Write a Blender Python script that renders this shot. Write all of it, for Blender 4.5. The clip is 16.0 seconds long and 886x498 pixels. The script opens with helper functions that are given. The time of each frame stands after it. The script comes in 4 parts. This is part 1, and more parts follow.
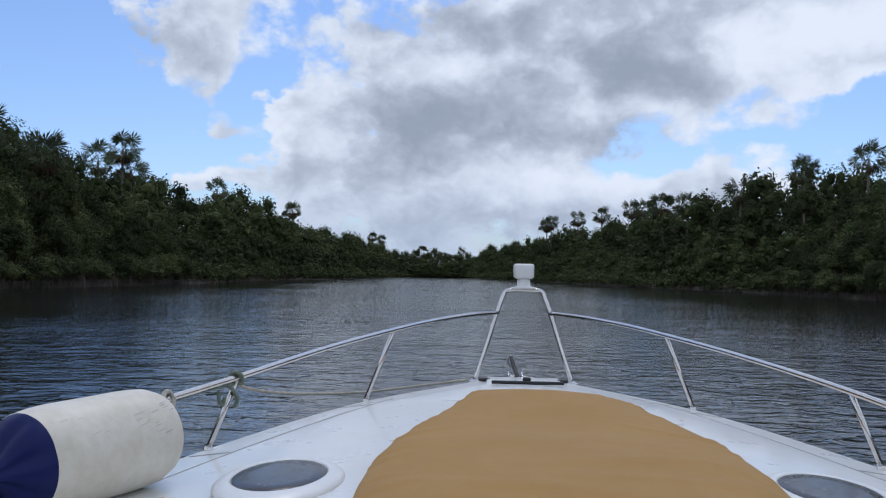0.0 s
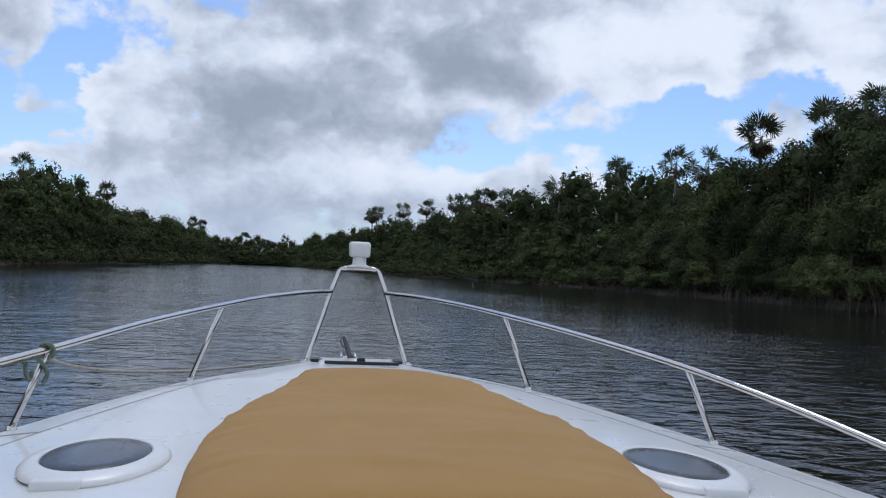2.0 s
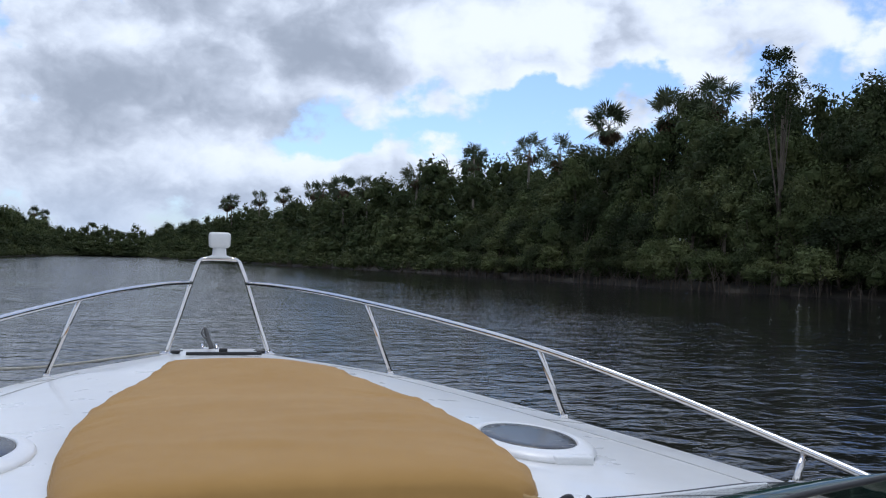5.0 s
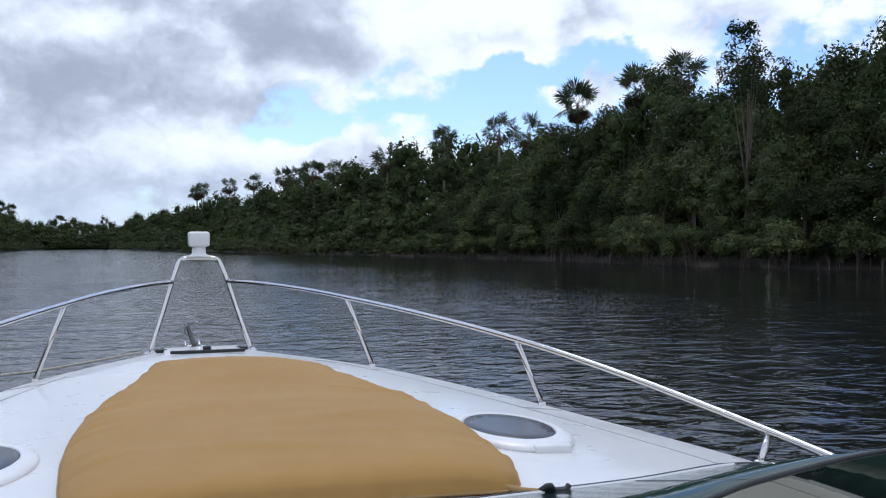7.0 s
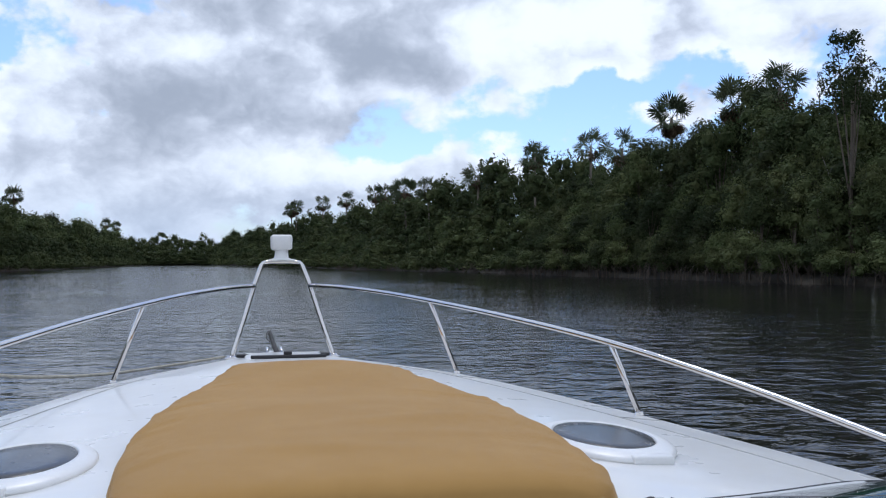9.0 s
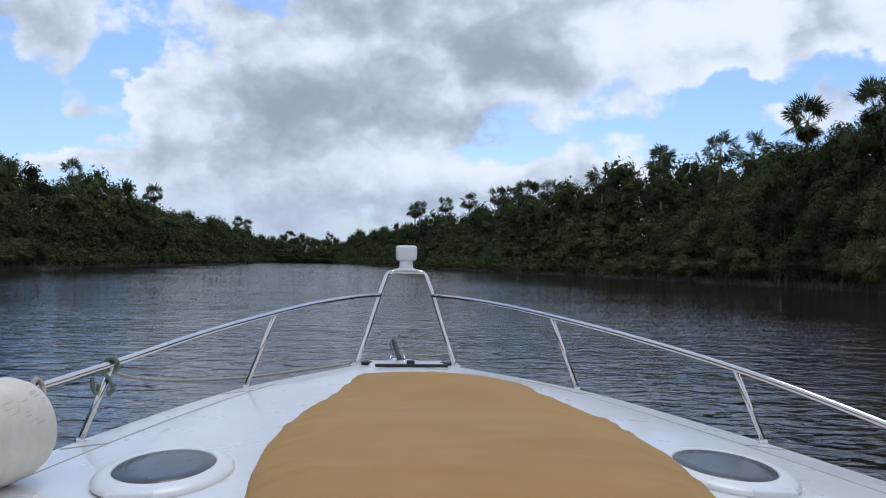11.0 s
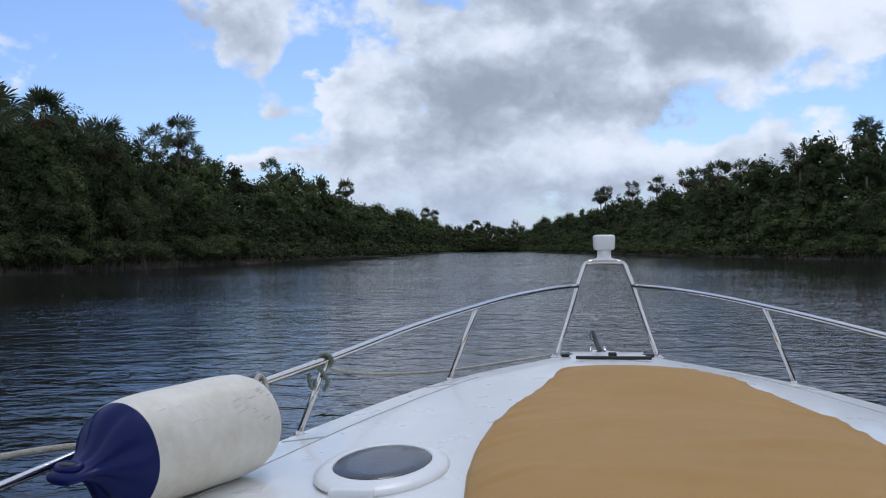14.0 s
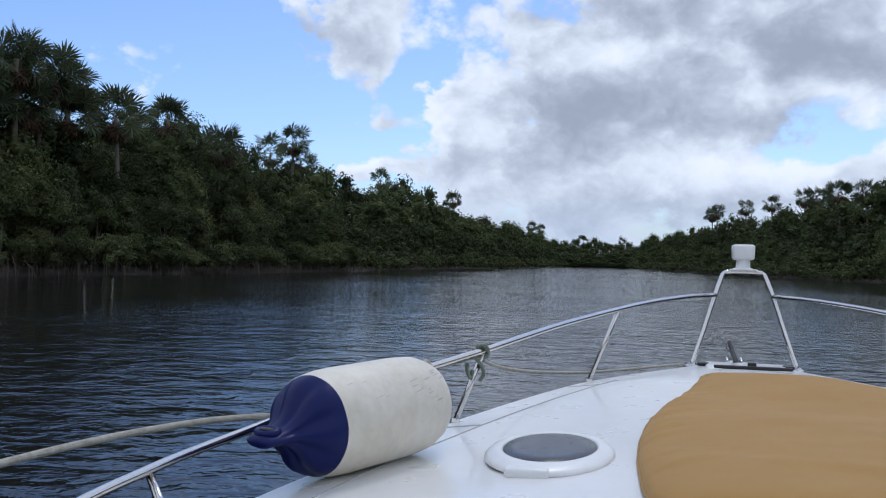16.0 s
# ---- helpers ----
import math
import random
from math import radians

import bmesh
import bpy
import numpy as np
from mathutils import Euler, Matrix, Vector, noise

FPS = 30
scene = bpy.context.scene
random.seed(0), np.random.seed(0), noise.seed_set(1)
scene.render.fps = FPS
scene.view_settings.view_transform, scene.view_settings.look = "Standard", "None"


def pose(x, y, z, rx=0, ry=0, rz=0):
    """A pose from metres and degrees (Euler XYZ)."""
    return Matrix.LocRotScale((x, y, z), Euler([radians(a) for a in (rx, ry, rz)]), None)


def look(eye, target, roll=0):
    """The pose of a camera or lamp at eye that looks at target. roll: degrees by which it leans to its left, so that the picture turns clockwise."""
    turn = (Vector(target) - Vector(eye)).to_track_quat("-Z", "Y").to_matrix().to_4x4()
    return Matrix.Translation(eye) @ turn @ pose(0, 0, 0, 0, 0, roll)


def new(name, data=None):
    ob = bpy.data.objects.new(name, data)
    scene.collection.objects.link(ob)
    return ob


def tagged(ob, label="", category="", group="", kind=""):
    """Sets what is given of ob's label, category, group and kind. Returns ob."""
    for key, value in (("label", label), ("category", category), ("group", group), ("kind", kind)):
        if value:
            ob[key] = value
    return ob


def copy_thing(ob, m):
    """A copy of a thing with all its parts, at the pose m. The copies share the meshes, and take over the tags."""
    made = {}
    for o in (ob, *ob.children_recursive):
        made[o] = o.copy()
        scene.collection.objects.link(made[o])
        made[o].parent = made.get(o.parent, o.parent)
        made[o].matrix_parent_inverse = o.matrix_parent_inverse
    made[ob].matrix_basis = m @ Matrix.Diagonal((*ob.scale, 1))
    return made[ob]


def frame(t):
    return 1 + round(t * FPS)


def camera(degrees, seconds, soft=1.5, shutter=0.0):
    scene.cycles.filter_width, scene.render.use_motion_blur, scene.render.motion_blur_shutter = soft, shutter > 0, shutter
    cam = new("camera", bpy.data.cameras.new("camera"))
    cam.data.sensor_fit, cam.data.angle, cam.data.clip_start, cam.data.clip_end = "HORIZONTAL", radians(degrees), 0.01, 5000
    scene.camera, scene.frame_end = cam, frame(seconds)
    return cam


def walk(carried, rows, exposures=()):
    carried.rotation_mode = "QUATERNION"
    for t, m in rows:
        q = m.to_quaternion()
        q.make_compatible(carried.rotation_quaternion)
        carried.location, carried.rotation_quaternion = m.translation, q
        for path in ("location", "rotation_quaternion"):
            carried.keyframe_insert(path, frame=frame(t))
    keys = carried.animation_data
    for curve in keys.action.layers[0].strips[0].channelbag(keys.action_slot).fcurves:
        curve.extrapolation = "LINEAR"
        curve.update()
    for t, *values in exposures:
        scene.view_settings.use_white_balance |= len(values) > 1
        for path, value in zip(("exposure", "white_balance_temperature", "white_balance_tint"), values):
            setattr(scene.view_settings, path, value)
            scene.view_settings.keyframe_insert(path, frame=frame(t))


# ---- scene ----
cam = camera(50.0, 16.0, soft=1.15)
# seconds, x, y, z, tilt, lean, turn: carried by hand in the cockpit of the boat
PATH = [
    (0.0, -0.145, -0.617, 2.177, 91.50, -0.96, 3.60),
    (0.5, -0.156, -0.522, 2.150, 91.55, -1.68, 1.00),
    (1.0, -0.187, -0.438, 2.119, 91.23, -2.29, -2.54),
    (1.5, -0.201, -0.423, 2.104, 91.17, -1.93, -4.85),
    (2.0, -0.218, -0.433, 2.097, 91.21, -2.39, -6.99),
    (2.5, -0.225, -0.445, 2.094, 91.13, -1.89, -8.96),
    (3.0, -0.228, -0.453, 2.093, 90.78, -0.75, -10.42),
    (3.5, -0.229, -0.485, 2.099, 90.53, -0.43, -11.87),
    (4.0, -0.237, -0.523, 2.102, 90.38, -1.10, -13.31),
    (4.5, -0.240, -0.562, 2.109, 90.57, -1.18, -14.39),
    (5.0, -0.256, -0.569, 2.103, 90.71, -1.42, -15.49),
    (7.5, -0.319, -0.712, 2.177, 89.50, 0.63, -17.11),
    (8.0, -0.239, -0.583, 2.107, 90.29, 0.40, -15.18),
    (8.5, -0.228, -0.532, 2.102, 90.43, 0.66, -13.39),
    (9.0, -0.226, -0.444, 2.081, 90.69, 0.21, -11.66),
    (9.5, -0.328, -0.526, 2.110, 90.70, -1.08, -10.64),
    (12.0, -0.173, -0.501, 2.155, 90.83, 0.29, 1.00),
    (12.5, -0.164, -0.533, 2.146, 90.86, 0.24, 3.09),
    (13.0, -0.265, -0.417, 2.158, 90.39, -0.26, 4.31),
    (13.5, -0.283, -0.434, 2.173, 90.11, 0.23, 5.70),
    (14.0, -0.314, -0.452, 2.175, 89.95, 0.45, 6.83),
    (14.5, -0.352, -0.544, 2.201, 89.60, 0.81, 9.20),
    (15.0, -0.407, -0.583, 2.203, 89.28, -0.24, 10.74),
    (15.5, -0.490, -0.560, 2.138, 89.46, -1.86, 12.23),
    (16.0, -0.506, -0.591, 2.105, 90.67, -1.39, 13.13),
]
# the exposure opens up towards the dark starboard bank
EXPOSURE = [(0.0, -0.24), (2.0, -0.22), (4.0, -0.12), (5.0, -0.01), (7.5, 0.12), (9.0, 0.07), (9.5, 0.0), (12.0, -0.16), (14.0, -0.18), (16.0, -0.08)]
walk(cam, [(t, pose(*p)) for t, *p in PATH], EXPOSURE)

# ---------------------------------------------------------------- world and sun
SUN_EL, SUN_AZ = 58.0, 4.0            # degrees up, degrees to the right of the bow


class Nodes:
    """Short hand for building node trees."""

    def __init__(self, tree):
        self.tree = tree
        tree.nodes.clear()

    def add(self, kind, **props):
        n = self.tree.nodes.new(kind)
        for k, v in props.items():
            setattr(n, k, v)
        return n

    def link(self, a, b):
        self.tree.links.new(a, b)

    def put(self, socket, v):
        if isinstance(v, bpy.types.NodeSocket):
            self.link(v, socket)
        else:
            socket.default_value = v

    def math(self, op, a, b=None, c=None, clamp=False):
        n = self.add("ShaderNodeMath", operation=op, use_clamp=clamp)
        for i, v in enumerate((a, b, c)):
            if v is not None:
                self.put(n.inputs[i], v)
        return n.outputs[0]

    def vec(self, op, a, b=None):
        n = self.add("ShaderNodeVectorMath", operation=op)
        self.put(n.inputs[0], a)
        if b is not None:
            self.put(n.inputs[1], b)
        return n.outputs["Value"] if op in ("DOT_PRODUCT", "LENGTH") else n.outputs[0]

    def noise(self, vector, scale, detail=4.0, rough=0.55, out=0, distortion=0.0):
        n = self.add("ShaderNodeTexNoise")
        if vector is not None:
            self.link(vector, n.inputs["Vector"])
        n.inputs["Scale"].default_value, n.inputs["Detail"].default_value = scale, detail
        n.inputs["Roughness"].default_value, n.inputs["Distortion"].default_value = rough, distortion
        return n.outputs[out]

    def ramp(self, fac, stops, interpolation="LINEAR"):
        n = self.add("ShaderNodeValToRGB")
        r = n.color_ramp
        r.interpolation = interpolation
        while len(r.elements) < len(stops):
            r.elements.new(0.5)
        for e, (p, c) in zip(r.elements, stops):
            e.position, e.color = p, (*c, 1) if len(c) == 3 else c
        self.put(n.inputs[0], fac)
        return n.outputs[0]

    def smooth(self, v, lo, hi, to_lo=0.0, to_hi=1.0):
        n = self.add("ShaderNodeMapRange", interpolation_type="SMOOTHSTEP")
        self.put(n.inputs[0], v)
        for i, x in enumerate((lo, hi, to_lo, to_hi)):
            n.inputs[i + 1].default_value = x
        return n.outputs[0]

    def mix(self, fac, a, b, blend="MIX"):
        n = self.add("ShaderNodeMix", data_type="RGBA", blend_type=blend)
        self.put(n.inputs["Factor"], fac)
        for s, v in ((n.inputs[6], a), (n.inputs[7], b)):
            self.put(s, v if isinstance(v, bpy.types.NodeSocket) else (*v, 1))
        return n.outputs[2]


def build_world():
    """Blue sky with a broken layer of cumulus, brightest where the sun stands behind the clouds."""
    world = bpy.data.worlds.new("sky")
    scene.world = world
    world.use_nodes = True
    n = Nodes(world.node_tree)
    way = n.add("ShaderNodeTexCoord").outputs["Generated"]
    sep = n.add("ShaderNodeSeparateXYZ")
    n.link(way, sep.inputs[0])
    az = n.math("MULTIPLY_ADD", n.math("ARCTAN2", sep.outputs[0], sep.outputs[1]), 71.9786, -0.855)
    el = n.math("MULTIPLY_ADD", n.math("ARCSINE", sep.outputs[2]), 69.1173, 0.261)
    flat = n.add("ShaderNodeCombineXYZ")
    n.link(az, flat.inputs[0]), n.link(n.math("MULTIPLY", el, 1.35), flat.inputs[1])
    big = n.noise(flat.outputs[0], 0.11, 8.0, 0.58)
    fine = n.noise(flat.outputs[0], 0.40, 8.0, 0.60)
    # ragged edges: shift the place by noise before the masses are laid out
    warp = n.vec("SUBTRACT", n.noise(flat.outputs[0], 0.20, 5.0, 0.5, out=1), (0.5, 0.5, 0.5))
    warp = n.vec("MULTIPLY", warp, (9.0, 4.5, 0.0))
    raw = n.add("ShaderNodeCombineXYZ")
    n.link(az, raw.inputs[0]), n.link(el, raw.inputs[1])
    place = n.vec("ADD", raw.outputs[0], warp)

    def masses(start, rows):
        total = start
        for a, e, wa, we, amount in rows:
            d = n.vec("MULTIPLY", n.vec("SUBTRACT", place, (a, e, 0)), (1 / wa, 1 / we, 0))
            g = n.math("EXPONENT", n.math("MULTIPLY", n.vec("DOT_PRODUCT", d, d), -1.0))
            total = n.math("MULTIPLY_ADD", g, amount, total)
        return total

    behind = n.smooth(n.math("ABSOLUTE", az), 58.0, 95.0, 0.0, 0.50)
    cells = n.add("ShaderNodeTexVoronoi", feature="SMOOTH_F1")
    n.link(n.vec("ADD", flat.outputs[0], n.vec("MULTIPLY", warp, (0.35, 0.35, 0.0))), cells.inputs["Vector"])
    cells.inputs["Scale"].default_value, cells.inputs["Detail"].default_value, cells.inputs["Roughness"].default_value, cells.inputs["Smoothness"].default_value = 0.24, 3.0, 0.55, 0.5
    dome = n.math("SUBTRACT", 0.62, cells.outputs["Distance"])                   # rounded heads of the cumulus
    cover = masses(n.math("ADD", n.math("MULTIPLY_ADD", big, 1.3, -0.60), n.math("MULTIPLY_ADD", dome, 0.40, behind)), [
        (1, 13.5, 13, 5.5, 1.0), (-8.5, 9, 6, 4, 0.7), (-16.5, 9.5, 2.4, 4.0, 0.75), (-24.5, 17, 5.2, 3.6, 0.95), (-22, 10.3, 2.4, 0.9, 0.55), (-22.5, 7, 3.2, 1.1, 0.75),
        (-2, 4.5, 14, 2.6, 0.6), (6.6, 5.8, 2.8, 1.3, 0.8), (12.7, 6.1, 2.4, 1.2, 0.7), (15, 18, 14, 4, 0.8), (25, 16.5, 7, 3.3, 0.95), (38, 16, 9, 3.5, 0.6),
        (31, 10.8, 4.5, 0.9, 0.5), (20, 6, 9, 2.2, 0.5), (-39, 11.5, 1.6, 1.8, 0.35), (0, 50, 60, 22, 0.5), (66, 34, 26, 20, 0.55), (-68, 36, 24, 20, 0.35)])
    # blue gaps between the clouds
    cover = masses(cover, [(-31, 10, 6, 9, -0.6), (-19.6, 13, 1.5, 4, -0.5), (10, 8.4, 3.2, 0.8, -0.35), (18, 10.0, 4.0, 0.9, -0.28), (25.5, 12, 4.5, 1.0, -0.45), (32, 13.4, 3.5, 1.2, -0.45)])
    alpha = n.smooth(n.math("MULTIPLY_ADD", fine, 0.7, n.math("ADD", cover, -0.35)), 0.05, 0.36)
    # billows: swollen tops light, hollows between them grey
    puff = n.noise(n.vec("ADD", flat.outputs[0], n.vec("MULTIPLY", warp, (0.6, 0.6, 0.0))), 0.15, 8.0, 0.58)
    grey = masses(n.math("MULTIPLY_ADD", puff, 2.4, -1.28), [
        (-5, 12, 6, 2.6, 0.35), (2, 10.2, 8, 1.5, 0.55), (12, 14.5, 6, 2.0, 0.40), (-10, 7.5, 4, 2, 0.35), (-11, 11.5, 3, 2.5, 0.2), (31.3, 15.9, 2.2, 1.2, 0.6), (0, 18.5, 10, 2, 0.45), (-3, 15.2, 5, 1.0, -0.45), (8, 12.3, 4, 0.9, -0.35),
        (-24, 14.5, 4, 1.5, 0.3), (6.5, 4.6, 3, 0.6, 0.3), (-2, 3.6, 14, 1.3, 0.35), (6.8, 6.2, 2.6, 1.0, -0.6), (12.8, 6.4, 2.4, 1.0, -0.55), (-1, 6.0, 3, 0.8, -0.4), (25, 17, 7, 3.5, -1.4), (-16.5, 9.5, 2.4, 3, -0.4), (-22.5, 7.6, 3, 1, -0.4), (4, 7.3, 8, 0.9, -0.35), (18, 16, 3, 2, -0.3)])
    # light from above: tops of the billows bright, their undersides grey
    soft = n.vec("ADD", flat.outputs[0], n.vec("MULTIPLY", warp, (0.45, 0.45, 0.0)))
    lump, above = n.noise(soft, 0.14, 5.0, 0.46), n.noise(n.vec("ADD", soft, (0.9, 2.4, 0.0)), 0.14, 5.0, 0.46)
    grey = n.math("MULTIPLY_ADD", n.math("SUBTRACT", above, lump), 2.0, grey)
    grey = n.math("MULTIPLY_ADD", fine, 0.75, n.math("ADD", grey, -0.40))
    grey = n.math("MULTIPLY_ADD", dome, -0.9, grey)
    rim = n.smooth(cover, 0.25, 0.95, -0.45, 0.12)
    grey = n.math("ADD", grey, rim)
    cloud = n.ramp(n.smooth(grey, -0.85, 1.35), [(0.0, (0.90, 0.99, 1.16)), (0.25, (0.75, 0.845, 1.02)), (0.55, (0.57, 0.65, 0.81)), (1.0, (0.36, 0.425, 0.55))])
    sky = n.add("ShaderNodeTexSky", sky_type="NISHITA", sun_disc=False)
    sky.sun_elevation, sky.sun_rotation = radians(SUN_EL), radians(SUN_AZ)
    sky.altitude, sky.air_density, sky.dust_density, sky.ozone_density = 0, 1.0, 0.6, 2.0
    blue = n.mix(1.0, sky.outputs[0], (0.104, 0.122, 0.158), "MULTIPLY")
    colour = n.mix(alpha, blue, cloud)
    # pale haze low over the land
    colour = n.mix(n.smooth(el, 0.0, 8.0, 0.60, 0.0), colour, (0.42, 0.54, 0.75))
    back = n.add("ShaderNodeBackground")
    n.link(colour, back.inputs[0])
    back.inputs[1].default_value = 1.0
    n.link(back.outputs[0], n.add("ShaderNodeOutputWorld").inputs[0])


build_world()
sun = new("sun", bpy.data.lights.new("sun", "SUN"))
sun.data.energy, sun.data.angle, sun.data.color = 0.75, radians(14), (1.0, 0.97, 0.93)
sun.matrix_world = look((60 * math.sin(radians(SUN_AZ)), 60 * math.cos(radians(SUN_AZ)), 60 * math.tan(radians(SUN_EL))), (0, 0, 0))


# ---------------------------------------------------------------- materials
def material(name, colour, rough=0.5, metal=0.0, spec=0.5, coat=0.0, vary=0.0, scale=6.0, bump=0.0, bump_scale=60.0, tint=None, island=0.0, each=0.0, sheen=0.0):
    """A surface whose colour drifts towards tint at two scales, with fine relief."""
    m = bpy.data.materials.new(name)
    m.use_nodes = True
    n = Nodes(m.node_tree)
    b = n.add("ShaderNodeBsdfPrincipled")
    where = n.add("ShaderNodeTexCoord").outputs["Object"]
    tint = tint or tuple(c * 0.6 for c in colour)
    fac = n.math("MULTIPLY", n.smooth(n.noise(where, scale, 5.0, 0.6), 0.3, 0.75), vary)
    fac = n.math("ADD", fac, n.math("MULTIPLY", n.smooth(n.noise(where, scale * 9, 3.0), 0.35, 0.7), vary * 0.4), clamp=True)
    c = n.mix(fac, colour, tint)
    shade = 1.0
    if island:
        shade = n.math("MULTIPLY_ADD", n.add("ShaderNodeNewGeometry").outputs["Random Per Island"], island, 1.0 - island / 2)
    if each:
        o = n.math("MULTIPLY_ADD", n.add("ShaderNodeObjectInfo").outputs["Random"], each, 1.0 - each / 2)
        shade = n.math("MULTIPLY", o, shade)
    if island or each:
        hsv = n.add("ShaderNodeHueSaturation")
        n.link(c, hsv.inputs["Color"]), n.link(shade, hsv.inputs["Value"])
        c = hsv.outputs[0]
    n.link(c, b.inputs["Base Color"])
    n.put(b.inputs["Roughness"], n.math("MULTIPLY_ADD", n.noise(where, scale * 4, 4.0), 0.2, max(rough - 0.1, 0.02)))
    b.inputs["Metallic"].default_value, b.inputs["Specular IOR Level"].default_value = metal, spec
    b.inputs["Sheen Weight"].default_value, b.inputs["Sheen Roughness"].default_value = sheen, 0.35
    b.inputs["Coat Weight"].default_value, b.inputs["Coat Roughness"].default_value = coat, 0.06
    if bump:
        h = n.add("ShaderNodeBump")
        h.inputs["Strength"].default_value, h.inputs["Distance"].default_value = bump, 0.01
        n.link(n.noise(where, bump_scale, 4.0), h.inputs["Height"])
        n.link(h.outputs[0], b.inputs["Normal"])
    n.link(b.outputs[0], n.add("ShaderNodeOutputMaterial").inputs[0])
    return m


def foliage(name, colour, tint, see=0.16, spread=0.5):
    """Leaves: varied from tree to tree and from clump to clump, with some light coming through."""
    m = bpy.data.materials.new(name)
    m.use_nodes = True
    n = Nodes(m.node_tree)
    geo = n.add("ShaderNodeNewGeometry")
    rnd = n.add("ShaderNodeObjectInfo").outputs["Random"]
    where = geo.outputs["Position"]
    patch = n.smooth(n.noise(where, 0.16, 3.0), 0.38, 0.64)
    patch = n.math("ADD", n.math("MULTIPLY", patch, 0.65), n.math("MULTIPLY", rnd, 0.35))
    c = n.mix(patch, colour, tint)
    hsv = n.add("ShaderNodeHueSaturation")
    n.link(c, hsv.inputs["Color"])
    v = n.math("MULTIPLY_ADD", geo.outputs["Random Per Island"], spread, 1.0 - spread / 2)
    n.link(n.math("MULTIPLY", v, n.math("MULTIPLY_ADD", rnd, 0.8, 0.6)), hsv.inputs["Value"])
    n.link(n.math("MULTIPLY_ADD", n.noise(where, 0.5, 2.0), 0.10, 0.445), hsv.inputs["Hue"])
    b = n.add("ShaderNodeBsdfPrincipled")
    n.link(hsv.outputs[0], b.inputs["Base Color"])
    b.inputs["Roughness"].default_value, b.inputs["Specular IOR Level"].default_value = 0.75, 0.12
    t = n.add("ShaderNodeBsdfTranslucent")
    n.link(hsv.outputs[0], t.inputs[0])
    s = n.add("ShaderNodeMixShader")
    s.inputs[0].default_value = see
    n.link(b.outputs[0], s.inputs[1]), n.link(t.outputs[0], s.inputs[2])
    n.link(s.outputs[0], n.add("ShaderNodeOutputMaterial").inputs[0])
    return m


def water_material():
    """Dark, tannin-stained river water with wind ripples of several lengths."""
    m = bpy.data.materials.new("river_water")
    m.use_nodes = True
    n = Nodes(m.node_tree)
    b = n.add("ShaderNodeBsdfPrincipled")
    where = n.add("ShaderNodeNewGeometry").outputs["Position"]
    b.inputs["Base Color"].default_value = (0.011, 0.011, 0.011, 1)
    b.inputs["IOR"].default_value = 1.333
    b.inputs["Specular IOR Level"].default_value = 0.25
    wide = n.smooth(n.noise(where, 0.035, 3.0, 0.5), 0.35, 0.7)            # gusts and slicks
    n.link(n.math("MULTIPLY_ADD", wide, 0.05, 0.045), b.inputs["Roughness"])
    ripple = n.vec("MULTIPLY", where, (0.75, 1.0, 1.0))
    h = n.math("MULTIPLY", n.noise(ripple, 1.35, 3.0, 0.5, distortion=0.7), 0.62)
    h = n.math("MULTIPLY_ADD", n.noise(ripple, 4.6, 3.0, 0.55, distortion=0.5), 0.17, h)
    h = n.math("MULTIPLY_ADD", n.noise(where, 0.25, 2.0), 0.6, h)
    h = n.math("MULTIPLY", h, n.math("MULTIPLY_ADD", wide, 0.55, 0.45))
    # calmer in the lee of the banks
    off = n.math("ABSOLUTE", n.vec("DOT_PRODUCT", where, (0.9976, 0.0698, 0.0)))
    h = n.math("MULTIPLY", h, n.smooth(off, 7.0, 32.0, 1.0, 0.55))
    bump = n.add("ShaderNodeBump")
    bump.inputs["Strength"].default_value, bump.inputs["Distance"].default_value = 0.85, 0.21
    n.link(h, bump.inputs["Height"])
    n.link(bump.outputs[0], b.inputs["Normal"])
    n.link(b.outputs[0], n.add("ShaderNodeOutputMaterial").inputs[0])
    return m


def glass_material(name, colour, rough=0.03, clear=0.5):
    """Tinted sheet: part seen through, part reflecting."""
    m = bpy.data.materials.new(name)
    m.use_nodes = True
    n = Nodes(m.node_tree)
    b = n.add("ShaderNodeBsdfPrincipled")
    b.inputs["Base Color"].default_value = (*colour, 1)
    b.inputs["Roughness"].default_value, b.inputs["Transmission Weight"].default_value, b.inputs["IOR"].default_value = rough, clear, 1.45
    b.inputs["Specular IOR Level"].default_value = 0.18
    n.link(b.outputs[0], n.add("ShaderNodeOutputMaterial").inputs[0])
    return m


GELCOAT = material("white_gelcoat", (0.80, 0.80, 0.785), 0.30, coat=0.3, vary=0.4, scale=1.3, tint=(0.70, 0.68, 0.63))
GELCOAT_GREY = material("worn_gelcoat", (0.70, 0.705, 0.70), 0.35, coat=0.2, vary=0.3, scale=3, tint=(0.5, 0.5, 0.49))
SEAM = material("grey_sealant", (0.47, 0.465, 0.45), 0.6, vary=0.5, scale=25)
PLASTIC = material("white_plastic", (0.84, 0.84, 0.83), 0.35, vary=0.25, scale=8, tint=(0.6, 0.6, 0.58))
STEEL = material("polished_steel", (0.70, 0.67, 0.63), 0.13, metal=1.0, vary=0.3, scale=12, tint=(0.55, 0.55, 0.57))
GALVANISED = material("galvanised_iron", (0.20, 0.20, 0.20), 0.5, metal=0.6, vary=0.6, scale=30)
RUBBER = material("black_rubber", (0.018, 0.018, 0.020), 0.5, vary=0.4, scale=20)
